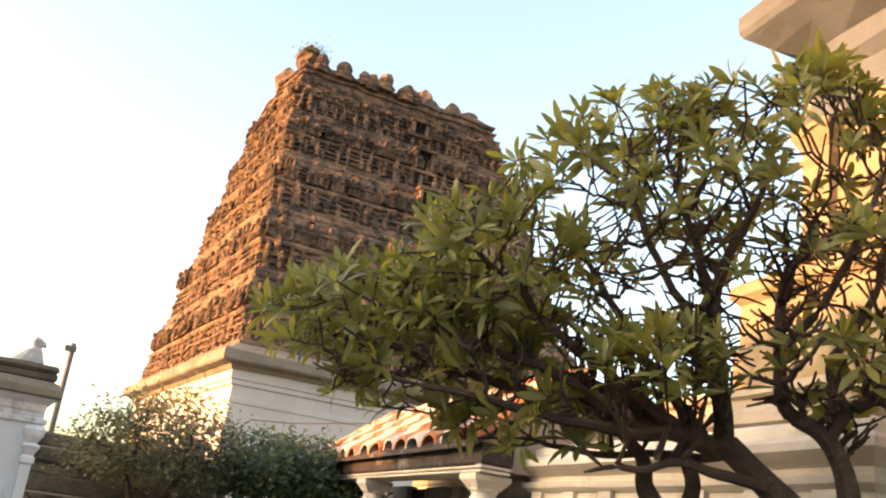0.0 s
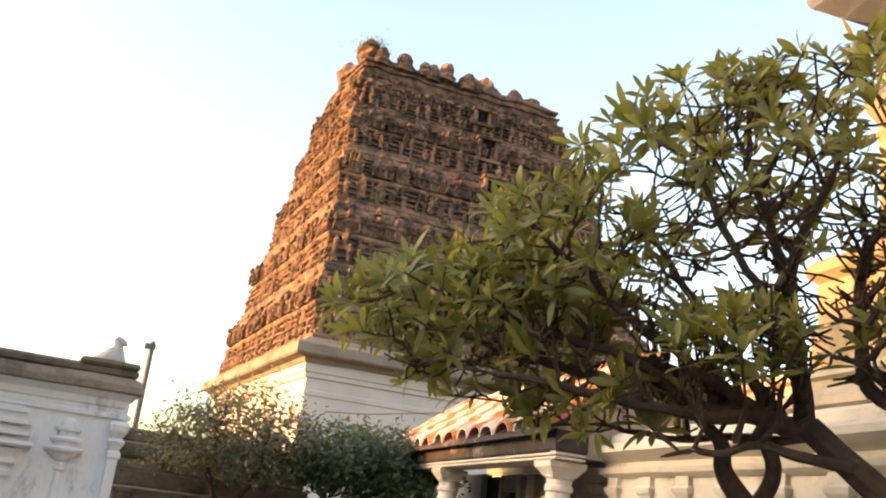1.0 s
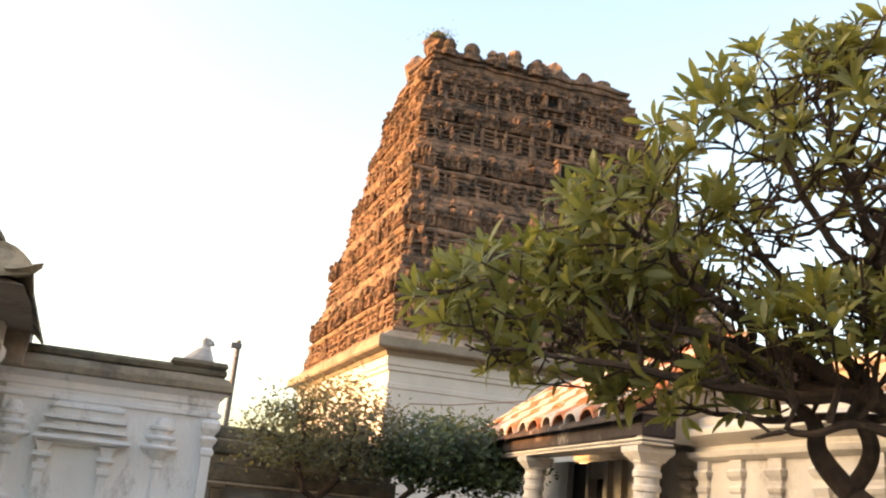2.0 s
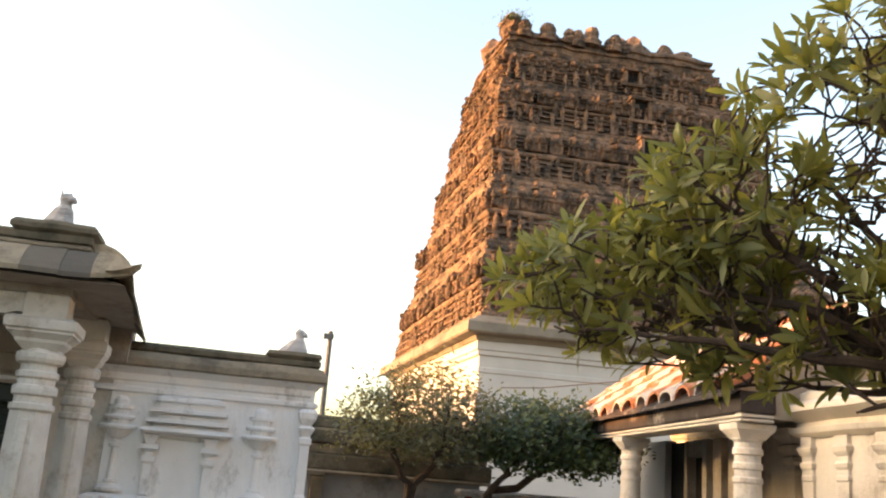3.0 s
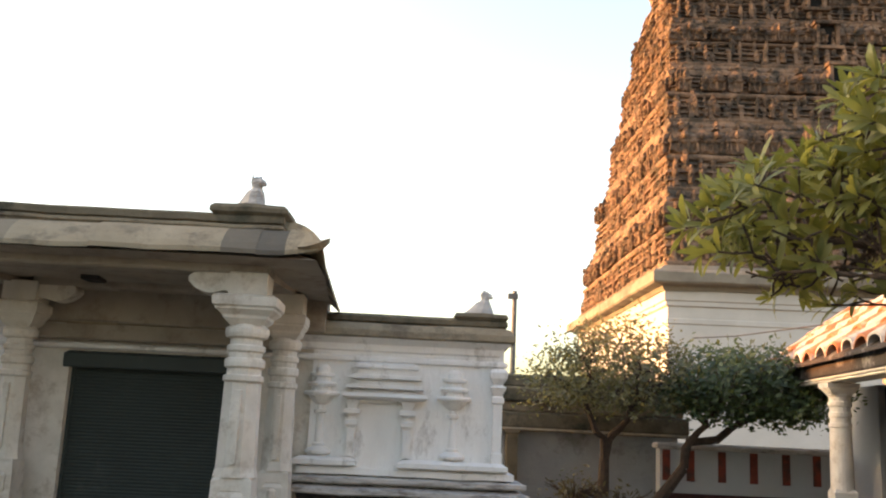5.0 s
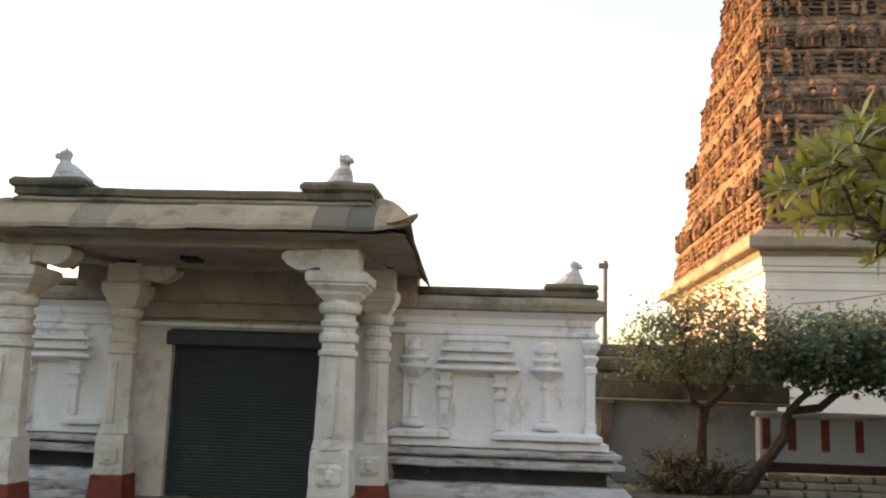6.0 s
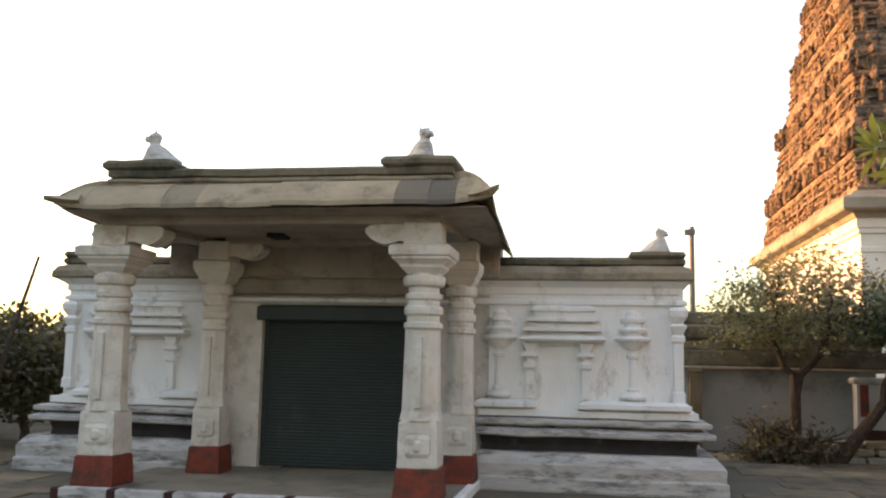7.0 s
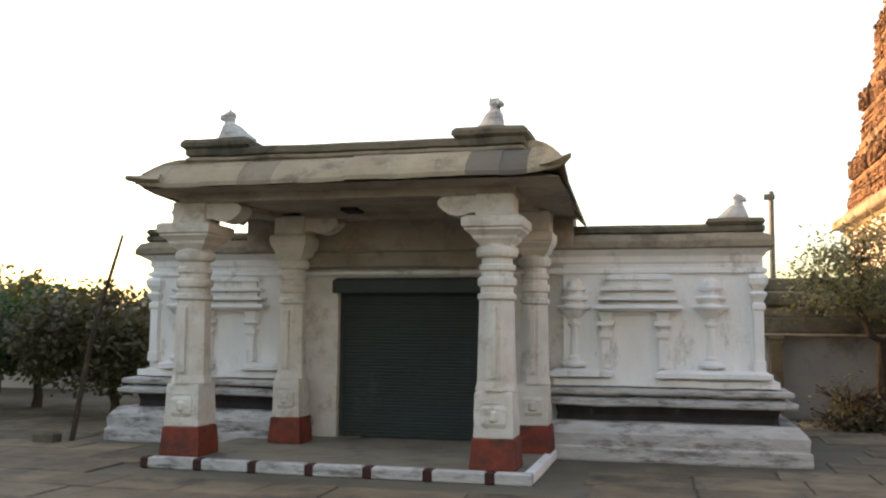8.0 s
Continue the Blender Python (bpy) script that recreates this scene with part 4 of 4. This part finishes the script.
# ---- back wall behind the small trees ----
wall = thing("compound_wall", (0, 0, 0), "white compound wall with a stained brown stone cornice", "wall", kind="structure")
bm = bmesh.new()
box(bm, 1.3, 5.4, 18.8, 19.4, 0, 1.60)
part("wall_face", bm, GREYWALL, wall)
for o, z0_, z1_, mat in ((0.24, 1.56, 1.63, WEATHERED), (0.18, 1.63, 1.95, MOSS), (0.10, 1.95, 2.17, WEATHERED), (0.22, 2.17, 2.45, MOSS), (0.10, 2.45, 2.70, MOSS)):
    bm = bmesh.new()
    rect_stack(bm, 1.3, 5.4, 18.8, 19.4, [(o - 0.02, z0_), (o, z0_ + 0.03), (o, z1_ - 0.04), (o - 0.05, z1_)])
    part("cornice_course", worn(cut_long(bm, 0.8), 0.02, 1.6), mat, wall)

bm = bmesh.new()
rect_stack(bm, 1.90, 2.12, 18.5, 18.82, [(0, 0), (0, 1.5), (0.03, 1.53), (0.03, 1.6)])
part("wall_pier", worn(cut_long(bm, 0.4), 0.012, 2), MOSS, wall)

pole = thing("lamp_post", (2.15, 20.2, 0), "thin grey metal lamp post behind the compound wall", "lamp post")
bm = bmesh.new()
ngon_stack(bm, 0, 0, [(0.07, 0), (0.06, 2.5), (0.055, 4.62)], 8)
part("post", bm, IRON, pole)
bm = bmesh.new()
box(bm, -0.15, 0.07, -0.06, 0.06, 4.44, 4.56)
part("lamp_head", bm, IRON, pole)

# ---- east shrine ----
shrine = thing("east_shrine", (0, 0, 0), "cream plastered shrine with pilastered wall and ochre upper storey", "temple building")
bm = bmesh.new()
box(bm, 8.7, 16, -6, 18.5, 0, 2.86)
part("wall", bm, CREAM, shrine)
bm = bmesh.new()
rect_stack(bm, 8.7, 16, -6, 18.5, [(0, 2.8), (0.05, 2.86), (0.05, 2.93), (0.10, 2.95), (0.14, 3.04), (0.14, 3.09), (0.05, 3.12), (0.05, 3.22), (0.22, 3.28), (0.32, 3.33), (0.32, 3.42), (0.24, 3.46), (0.14, 3.54), (0.06, 3.56), (0.06, 3.66), (0.13, 3.69), (0.13, 3.78), (0, 3.82)])
part("entablature", worn(cut_long(bm, 0.9), 0.015, 1.5), AGED, shrine)
bm = bmesh.new()
rect_stack(bm, 8.7, 16, -6, 18.4, [(0.22, 0), (0.22, 1.2), (0.28, 1.24), (0.28, 1.36), (0.14, 1.4), (0.14, 1.5), (0.2, 1.54), (0.2, 1.6), (0.02, 1.62)])
part("plinth", worn(cut_long(bm, 0.9), 0.012, 1.5), CREAM, shrine)
bm = bmesh.new()
box(bm, 8.9, 14, -4, 6.9, 3.78, 7.6)
part("upper_wall", bm, OCHRE, shrine)
bm = bmesh.new()
rect_stack(bm, 8.86, 14.2, -4.2, 7.9, [(0, 3.78), (0.05, 4.0), (0.05, 4.3), (0, 4.35), (0, 4.9), (0.1, 5.0), (0.1, 5.12), (0, 5.2)])
part("upper_plinth", bm, OCHRE, shrine)
for yy in (6.55, 5.4, 4.2, 3.0):
    bm = bmesh.new()
    rect_stack(bm, 8.78, 9.0, yy - 0.2, yy + 0.2, [(0.03, 5.2), (0.03, 5.35), (0, 5.4), (0, 6.3), (0.04, 6.4), (0, 6.5), (0.1, 6.7), (0.12, 6.8)])
    part("upper_pilaster", bm, OCHRE, shrine)
bm = bmesh.new()
rect_stack(bm, 8.9, 14, -4, 6.68, [(0, 6.75), (0.12, 6.85), (0.12, 7.0), (0.05, 7.05), (0.05, 7.35), (0.16, 7.5), (0.16, 7.65), (0.10, 7.7), (0.10, 7.85), (0.36, 8.02), (0.56, 8.16), (0.62, 8.2), (0.66, 8.28), (0.66, 8.5), (0.56, 8.6), (0.3, 8.68), (0.1, 9.0)])
part("upper_cornice", worn(cut_long(bm, 0.45), 0.06, 1.4), SHADE_EAVE, shrine, "stained stone eave coloured blue-grey as if in shade")
for y in (12.9, 11.8, 10.85, 10.0, 9.1, 8.2, 7.3, 6.4, 5.5, 4.6, 3.7):
    bm = bmesh.new()
    rect_stack(bm, 8.60, 8.85, y - 0.13, y + 0.13, [(0.05, 1.6), (0.05, 1.72), (0, 1.75), (0, 2.1), (0.03, 2.13), (0.03, 2.18), (-0.01, 2.2), (-0.01, 2.25), (0.06, 2.31), (0.07, 2.36), (0.01, 2.40), (0.10, 2.48), (0.12, 2.54), (0.04, 2.58), (0.16, 2.70), (0.17, 2.80)])
    part("pilaster", worn(bm, 0.008, 3), CREAM, shrine)


# porch of the east shrine, with a tiled lean-to roof
lean = thing("tiled_porch", (0, 0, 0), "small pillared porch with a sunlit clay tile roof", "porch")
rt2 = random.Random(31)
for k in range(13):
    y = 10.05 + k * 0.62 + rt2.uniform(-0.05, 0.05)
    for j in range(4):
        bm = bmesh.new()
        x0_, x1_ = 6.84 + j * 0.36 + rt2.uniform(-0.03, 0.03), 6.84 + j * 0.36 + 0.43
        rings = []
        for x in (x0_, (x0_ + x1_) / 2, x1_):
            z = 2.90 + (x - 6.86) * 0.74 + (0.06 if x == x0_ else 0.02 if x < x1_ else 0.0)
            rings.append([(x, y + 0.27 * math.cos(a_), z + 0.19 * math.sin(a_)) for a_ in [math.pi * q / 8 for q in range(9)]] + [(x, y - 0.23 * math.cos(a_), z + 0.15 * math.sin(a_)) for a_ in [math.pi * q / 8 for q in range(9)]])
        ring_loft(bm, rings)
        part("roof_tile", worn(bm, 0.03, 2.3), TILE if k % 2 == 0 else TILE_LIMED, lean, "bare clay tile" if k % 2 == 0 else "limewashed clay tile")
# deck coloured near-black, so that its underside reads as shaded
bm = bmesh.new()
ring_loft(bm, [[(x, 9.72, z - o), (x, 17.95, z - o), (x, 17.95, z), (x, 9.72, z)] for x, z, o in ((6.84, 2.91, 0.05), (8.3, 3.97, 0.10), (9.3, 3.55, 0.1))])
part("roof_deck", bm, SHADE_DARK, lean)
bm = bmesh.new()
ring_loft(bm, [[(x, 17.62 - w, z), (x, 17.62 + w, z), (x, 17.62 + w * 0.6, z + h), (x, 17.62 - w * 0.6, z + h)] for x, z, w, h in ((6.50, 2.99, 0.03, 0.04), (6.62, 2.92, 0.09, 0.09), (6.84, 2.94, 0.16, 0.15), (7.3, 3.27, 0.18, 0.17), (8.3, 4.0, 0.18, 0.17))])
part("hip_ridge", worn(cut_long(bm, 0.3), 0.02, 3), TILE_LIMED, lean, "limewashed ridge with an upturned tip")
bm = bmesh.new()
ring_loft(bm, [[(7.0, y, 2.62), (9.0, y, 2.62), (9.0, y, 3.58), (8.3, y, 3.88), (7.0, y, 2.95)] for y in (9.84, 10.0)])
part("gable_wall", bm, AGED, lean)
# the shade under the eave is painted into the beam's dark colour
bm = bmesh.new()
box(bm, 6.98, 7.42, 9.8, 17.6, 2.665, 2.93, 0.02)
part("beam", worn(cut_long(bm, 0.6), 0.01, 2), SHADE_DARK, lean, "stone beam coloured dark as if in shade")
for z in (2.565, 2.615):
    bm = bmesh.new()
    box(bm, 6.99, 7.40, 9.8, 17.6, z, z + 0.035, 0.01)
    part("fillet", bm, CREAM, lean)
for y in (14.7, 10.15):
    bm = bmesh.new()
    rect_stack(bm, 7.05, 7.40, y - 0.18, y + 0.18, [(0.06, 0), (0.06, 0.4), (0, 0.45), (0, 0.9), (-0.03, 0.95)])
    ngon_stack(bm, 7.225, y, [(0.18, 0.9), (0.165, 1.95), (0.18, 1.97), (0.18, 2.02), (0.16, 2.04), (0.16, 2.12), (0.18, 2.14), (0.18, 2.20), (0.16, 2.22), (0.16, 2.30), (0.185, 2.32), (0.185, 2.38), (0.165, 2.40), (0.165, 2.46), (0.19, 2.50), (0.16, 2.54)], 20, 0)
    rect_stack(bm, 7.05, 7.40, y - 0.18, y + 0.18, [(-0.02, 2.5), (0.02, 2.56), (0.07, 2.62), (0.08, 2.69), (0.05, 2.70)])
    for v in bm.verts:
        v.co.z *= 0.948
    part("column", worn(bm, 0.008, 3), PILLAR, lean)
# solid black box in place of the dark room behind the door
bm = bmesh.new()
box(bm, 8.5, 8.72, 14.3, 16.26, 0, 2.62, 0.01)
part("doorway", bm, DARK, lean)
bm = bmesh.new()
box(bm, 8.38, 8.6, 16.26, 18.6, 0, 2.66, 0.015)
part("side_wall", worn(cut_long(bm, 0.4), 0.012, 2), WHITEWASH, lean, "whitewashed wall beside the doorway")
for y, w in ((15.12, 0.07), (14.28, 0.09), (13.75, 0.16), (13.2, 0.12)):
    bm = bmesh.new()
    box(bm, 8.34, 8.56, y - w, y + w, 0, 2.62, 0.015)
    part("door_jamb", worn(cut_long(bm, 0.4), 0.01, 2), AGED, lean)
bm = bmesh.new()
box(bm, 8.36, 8.58, 14.2, 15.2, 2.33, 2.62, 0.015)
part("door_lintel", bm, AGED, lean)


# wall that stands forward beside the porch, with its pilasters and ledges
bm = bmesh.new()
box(bm, 7.80, 8.9, 4.5, 9.92, 0, 2.44, 0.015)
part("flank_wall", worn(cut_long(bm, 0.5), 0.008, 2), CREAM, lean, "cream plastered wall beside the porch")
bm = bmesh.new()
rect_stack(bm, 7.80, 8.9, 4.5, 9.92, [(0.02, 2.42), (0.10, 2.47), (0.12, 2.53), (0.04, 2.545), (0.04, 2.60), (0.16, 2.66), (0.24, 2.71), (0.24, 2.78), (0.12, 2.84), (0.05, 2.86), (0.05, 2.95), (-0.05, 3.0)])
part("flank_ledge", worn(cut_long(bm, 0.5), 0.014, 2), CREAM, lean)
for y in (9.72, 8.95, 8.15, 7.35, 6.55, 5.75, 4.95):
    bm = bmesh.new()
    rect_stack(bm, 7.765, 7.9, y - 0.11, y + 0.11, [(0.02, 0), (0.02, 0.4), (0, 0.45), (0, 1.92), (0.015, 1.94), (0.015, 1.98), (0.0, 2.0), (0.0, 2.05), (0.02, 2.08), (0.03, 2.12), (0.005, 2.15), (0.005, 2.20), (0.04, 2.25), (0.055, 2.30), (0.02, 2.33), (0.02, 2.43)])
    part("flank_pilaster", worn(bm, 0.008, 3), CREAM, lean)


def turned(ob, x, y, degrees):
    ob.matrix_world = Matrix.Translation((x, y, 0)) @ pose(0, 0, 0, 0, 0, degrees) @ Matrix.Translation((-x, -y, 0))


turned(lean, 7.1, 17.6, -7.3)
turned(shrine, 8.6, 12.3, -8.0)

# low parapet with red stripes, above rough block courses
parapet = thing("striped_parapet", (0, 0, 0), "low white parapet wall with red painted stripes on block courses", "wall")
bm = bmesh.new()
box(bm, 4.8, 8.3, 17.9, 18.2, 0.53, 1.36)
part("wall_face", bm, WHITEWASH, parapet)
bm = bmesh.new()
rect_stack(bm, 4.8, 8.3, 17.9, 18.2, [(0.03, 1.36), (0.06, 1.38), (0.06, 1.44), (0.02, 1.48)])
part("coping", worn(cut_long(bm, 0.6), 0.01, 2), LIME_BASE, parapet)
for x in (4.92, 5.39, 6.0, 6.62, 7.25, 7.85):
    bm = bmesh.new()
    box(bm, x - 0.075, x + 0.075, 17.88, 17.95, 0.77, 1.345)
    part("red_stripe", bm, RED, parapet)
bm = bmesh.new()
box(bm, 4.8, 8.3, 17.82, 18.2, 0.36, 0.54)
part("red_band", bm, MAROON, parapet)
rb = random.Random(8)
for row in range(3):
    x = 4.3 + 0.15 * (row % 2)
    while x < 8.2:
        w = rb.uniform(0.38, 0.62)
        bm = bmesh.new()
        box(bm, x, x + w - 0.07, 17.0 + 0.18 * row, 17.8, 0.12 * row, 0.12 * row + 0.115, 0.02)
        part("block", worn(bm, 0.02, 3), AGED, parapet)
        x += w


def shrub(x, y, r, h, n, seed):
    rng = random.Random(seed)
    ob = thing("shrub", (x, y, 0), "low dry brown scrub at the foot of a tree", "shrub", "scrub along the wall")
    bm = bmesh.new()
    for k in range(34):
        a = rng.uniform(0, 6.28)
        tube(bm, [Vector((0, 0, 0)), Vector((math.cos(a) * r * 0.4, math.sin(a) * r * 0.4, h * 0.6)), Vector((math.cos(a) * r, math.sin(a) * r, h * rng.uniform(0.5, 1.0)))], [0.02, 0.014, 0.006], 5)
    part("stem", bm, BARK, ob)
    bm = bmesh.new()
    for k in range(n):
        v = Vector((rng.gauss(0, 0.45), rng.gauss(0, 0.45), abs(rng.gauss(0.35, 0.3))))
        leaf4(bm, Vector((v.x * r, v.y * r, v.z * h)), Vector((rng.uniform(-1, 1), rng.uniform(-1, 1), rng.uniform(-0.5, 1))).normalized(), rng.uniform(0.07, 0.14))
    part("foliage", bm, LEAF_BROWN, ob)


shrub(3.05, 17.3, 0.55, 0.85, 420, 1)
shrub(3.75, 17.05, 0.65, 0.62, 520, 2)
shrub(2.9, 16.8, 0.55, 0.34, 300, 3)
shrub(3.45, 16.7, 0.60, 0.42, 360, 4)

cable = bmesh.new()
tube(cable, [Vector((5.25, 17.25, 3.45)), Vector((6.0, 17.0, 3.50)), Vector((7.4, 16.4, 3.72))], [0.012, 0.012, 0.012], 5)
tagged(part("cable", cable, IRON), "thin dark cable slung to the porch roof", "cable")

# ---- west side: trees, low wall, leaning stake ----
small_tree(-9.7, 14.8, (-0.2, 0, 1.40), (1.8, 1.5, 0.95), 200, 40, LEAF_BROWN, 21, "broad dark tree beside the hall, backlit", 0.08, 0.14, 0.5, -1.0)
small_tree(-12.4, 16.2, (0, 0, 1.5), (2.1, 1.7, 1.0), 200, 40, LEAF_DARK, 22, "broad dark tree beside the hall, backlit", 0.09, 0.15, 0.5, -1.0)
small_tree(-13.8, 14.4, (0, 0, 1.5), (1.7, 1.6, 1.0), 170, 40, LEAF_BROWN, 23, "broad dark tree beside the hall, backlit", 0.09, 0.15, 0.5, -1.0)
small_tree(-10.6, 18.8, (0, 0, 1.55), (2.2, 1.5, 0.95), 170, 34, LEAF_DRY, 24, "olive tree behind the hall, backlit", 0.09, 0.15, 0.6, -0.9)
small_tree(-16.2, 19.6, (0, 0, 1.75), (2.6, 1.8, 1.25), 200, 38, LEAF_DRY, 25, "tall olive tree by the low wall, backlit", 0.10, 0.16, 0.7, -1.0)
bm = bmesh.new()
rect_stack(bm, -40, -8.2, 21.5, 21.9, [(0, 0), (0, 1.15), (0.05, 1.17), (0.06, 1.27), (0.0, 1.32)])
tagged(part("wall_north", worn(cut_long(bm, 2.0), 0.02, 1)
, WHITEWASH), "low whitewashed boundary wall behind the trees", "wall", kind="structure")
# unseen sun blockers, added and stepped in height to set the shade line
for nm, y0_, y1_, h_ in (("wall_west", -30, 12.1, 8.85), ("wall_west_low", 12.1, 17.2, 7.3), ("wall_west_far", 17.2, 25.5, 8.2)):
    bm = bmesh.new()
    wx = -24.0 if nm == "wall_west_far" else -16.0
    box(bm, wx - 0.6, wx, y0_, y1_, 0, h_, 0.02)
    tagged(part(nm, bm, GREYWALL), "unseen tall wall added to keep low sun off the courtyard", "wall", kind="structure")
bm = bmesh.new()
tube(bm, [Vector((0, 0, 0)), Vector((0.22, 0.05, 1.5)), Vector((0.62, 0.1, 2.95))], [0.04, 0.035, 0.02], 7)
stake = tagged(part("stake", bm, BARK), "thin dark leaning wooden stake beside the hall", "stake")
stake.location = (-8.2, 11.5, 0)
bm = bmesh.new()
box(bm, -0.16, 0.16, -0.1, 0.1, 0, 0.15, 0.02)
st = tagged(part("loose_block", worn(cut_long(bm, 0.12), 0.012, 6), MOSS), "loose dark stone block on the paving", "stone")
st.location = (-8.45, 11.3, 0)

# ---- courtyard paving ----
pavement = tagged(new("pavement"), "uneven worn stone paving of the courtyard", "paving", kind="structure")
rp = random.Random(5)
y = 6.8
while y < 16.5:
    d_ = rp.uniform(0.6, 0.95)
    x = -13.5 + rp.uniform(0, 0.6)
    while x < 4.2:
        w = rp.uniform(0.7, 1.5)
        inside = (X0 - 0.5 < x + w and x < X1 + 0.45 and y + d_ > 11.85) or (-5.95 < x + w and x < -1.35 and y + d_ > 9.62)
        if not inside:
            bm = bmesh.new()
            zz = 0.012 + rp.uniform(0, 0.014)
            j_ = [rp.uniform(-0.02, 0.02) for _ in range(8)]
            ring_loft(bm, [[(0.01 + j_[0] + o, 0.01 + j_[1] + o, z), (w - 0.01 + j_[2] - o, 0.01 + j_[3] + o, z), (w - 0.01 + j_[4] - o, d_ - 0.01 + j_[5] - o, z), (0.01 + j_[6] + o, d_ - 0.01 + j_[7] - o, z)] for o, z in ((0, -0.03), (0, zz - 0.006), (0.012, zz))])
            ob = part("paving_slab", bm, PAVING, pavement)
            ob.location = (x, y, 0)
        x += w
    y += d_
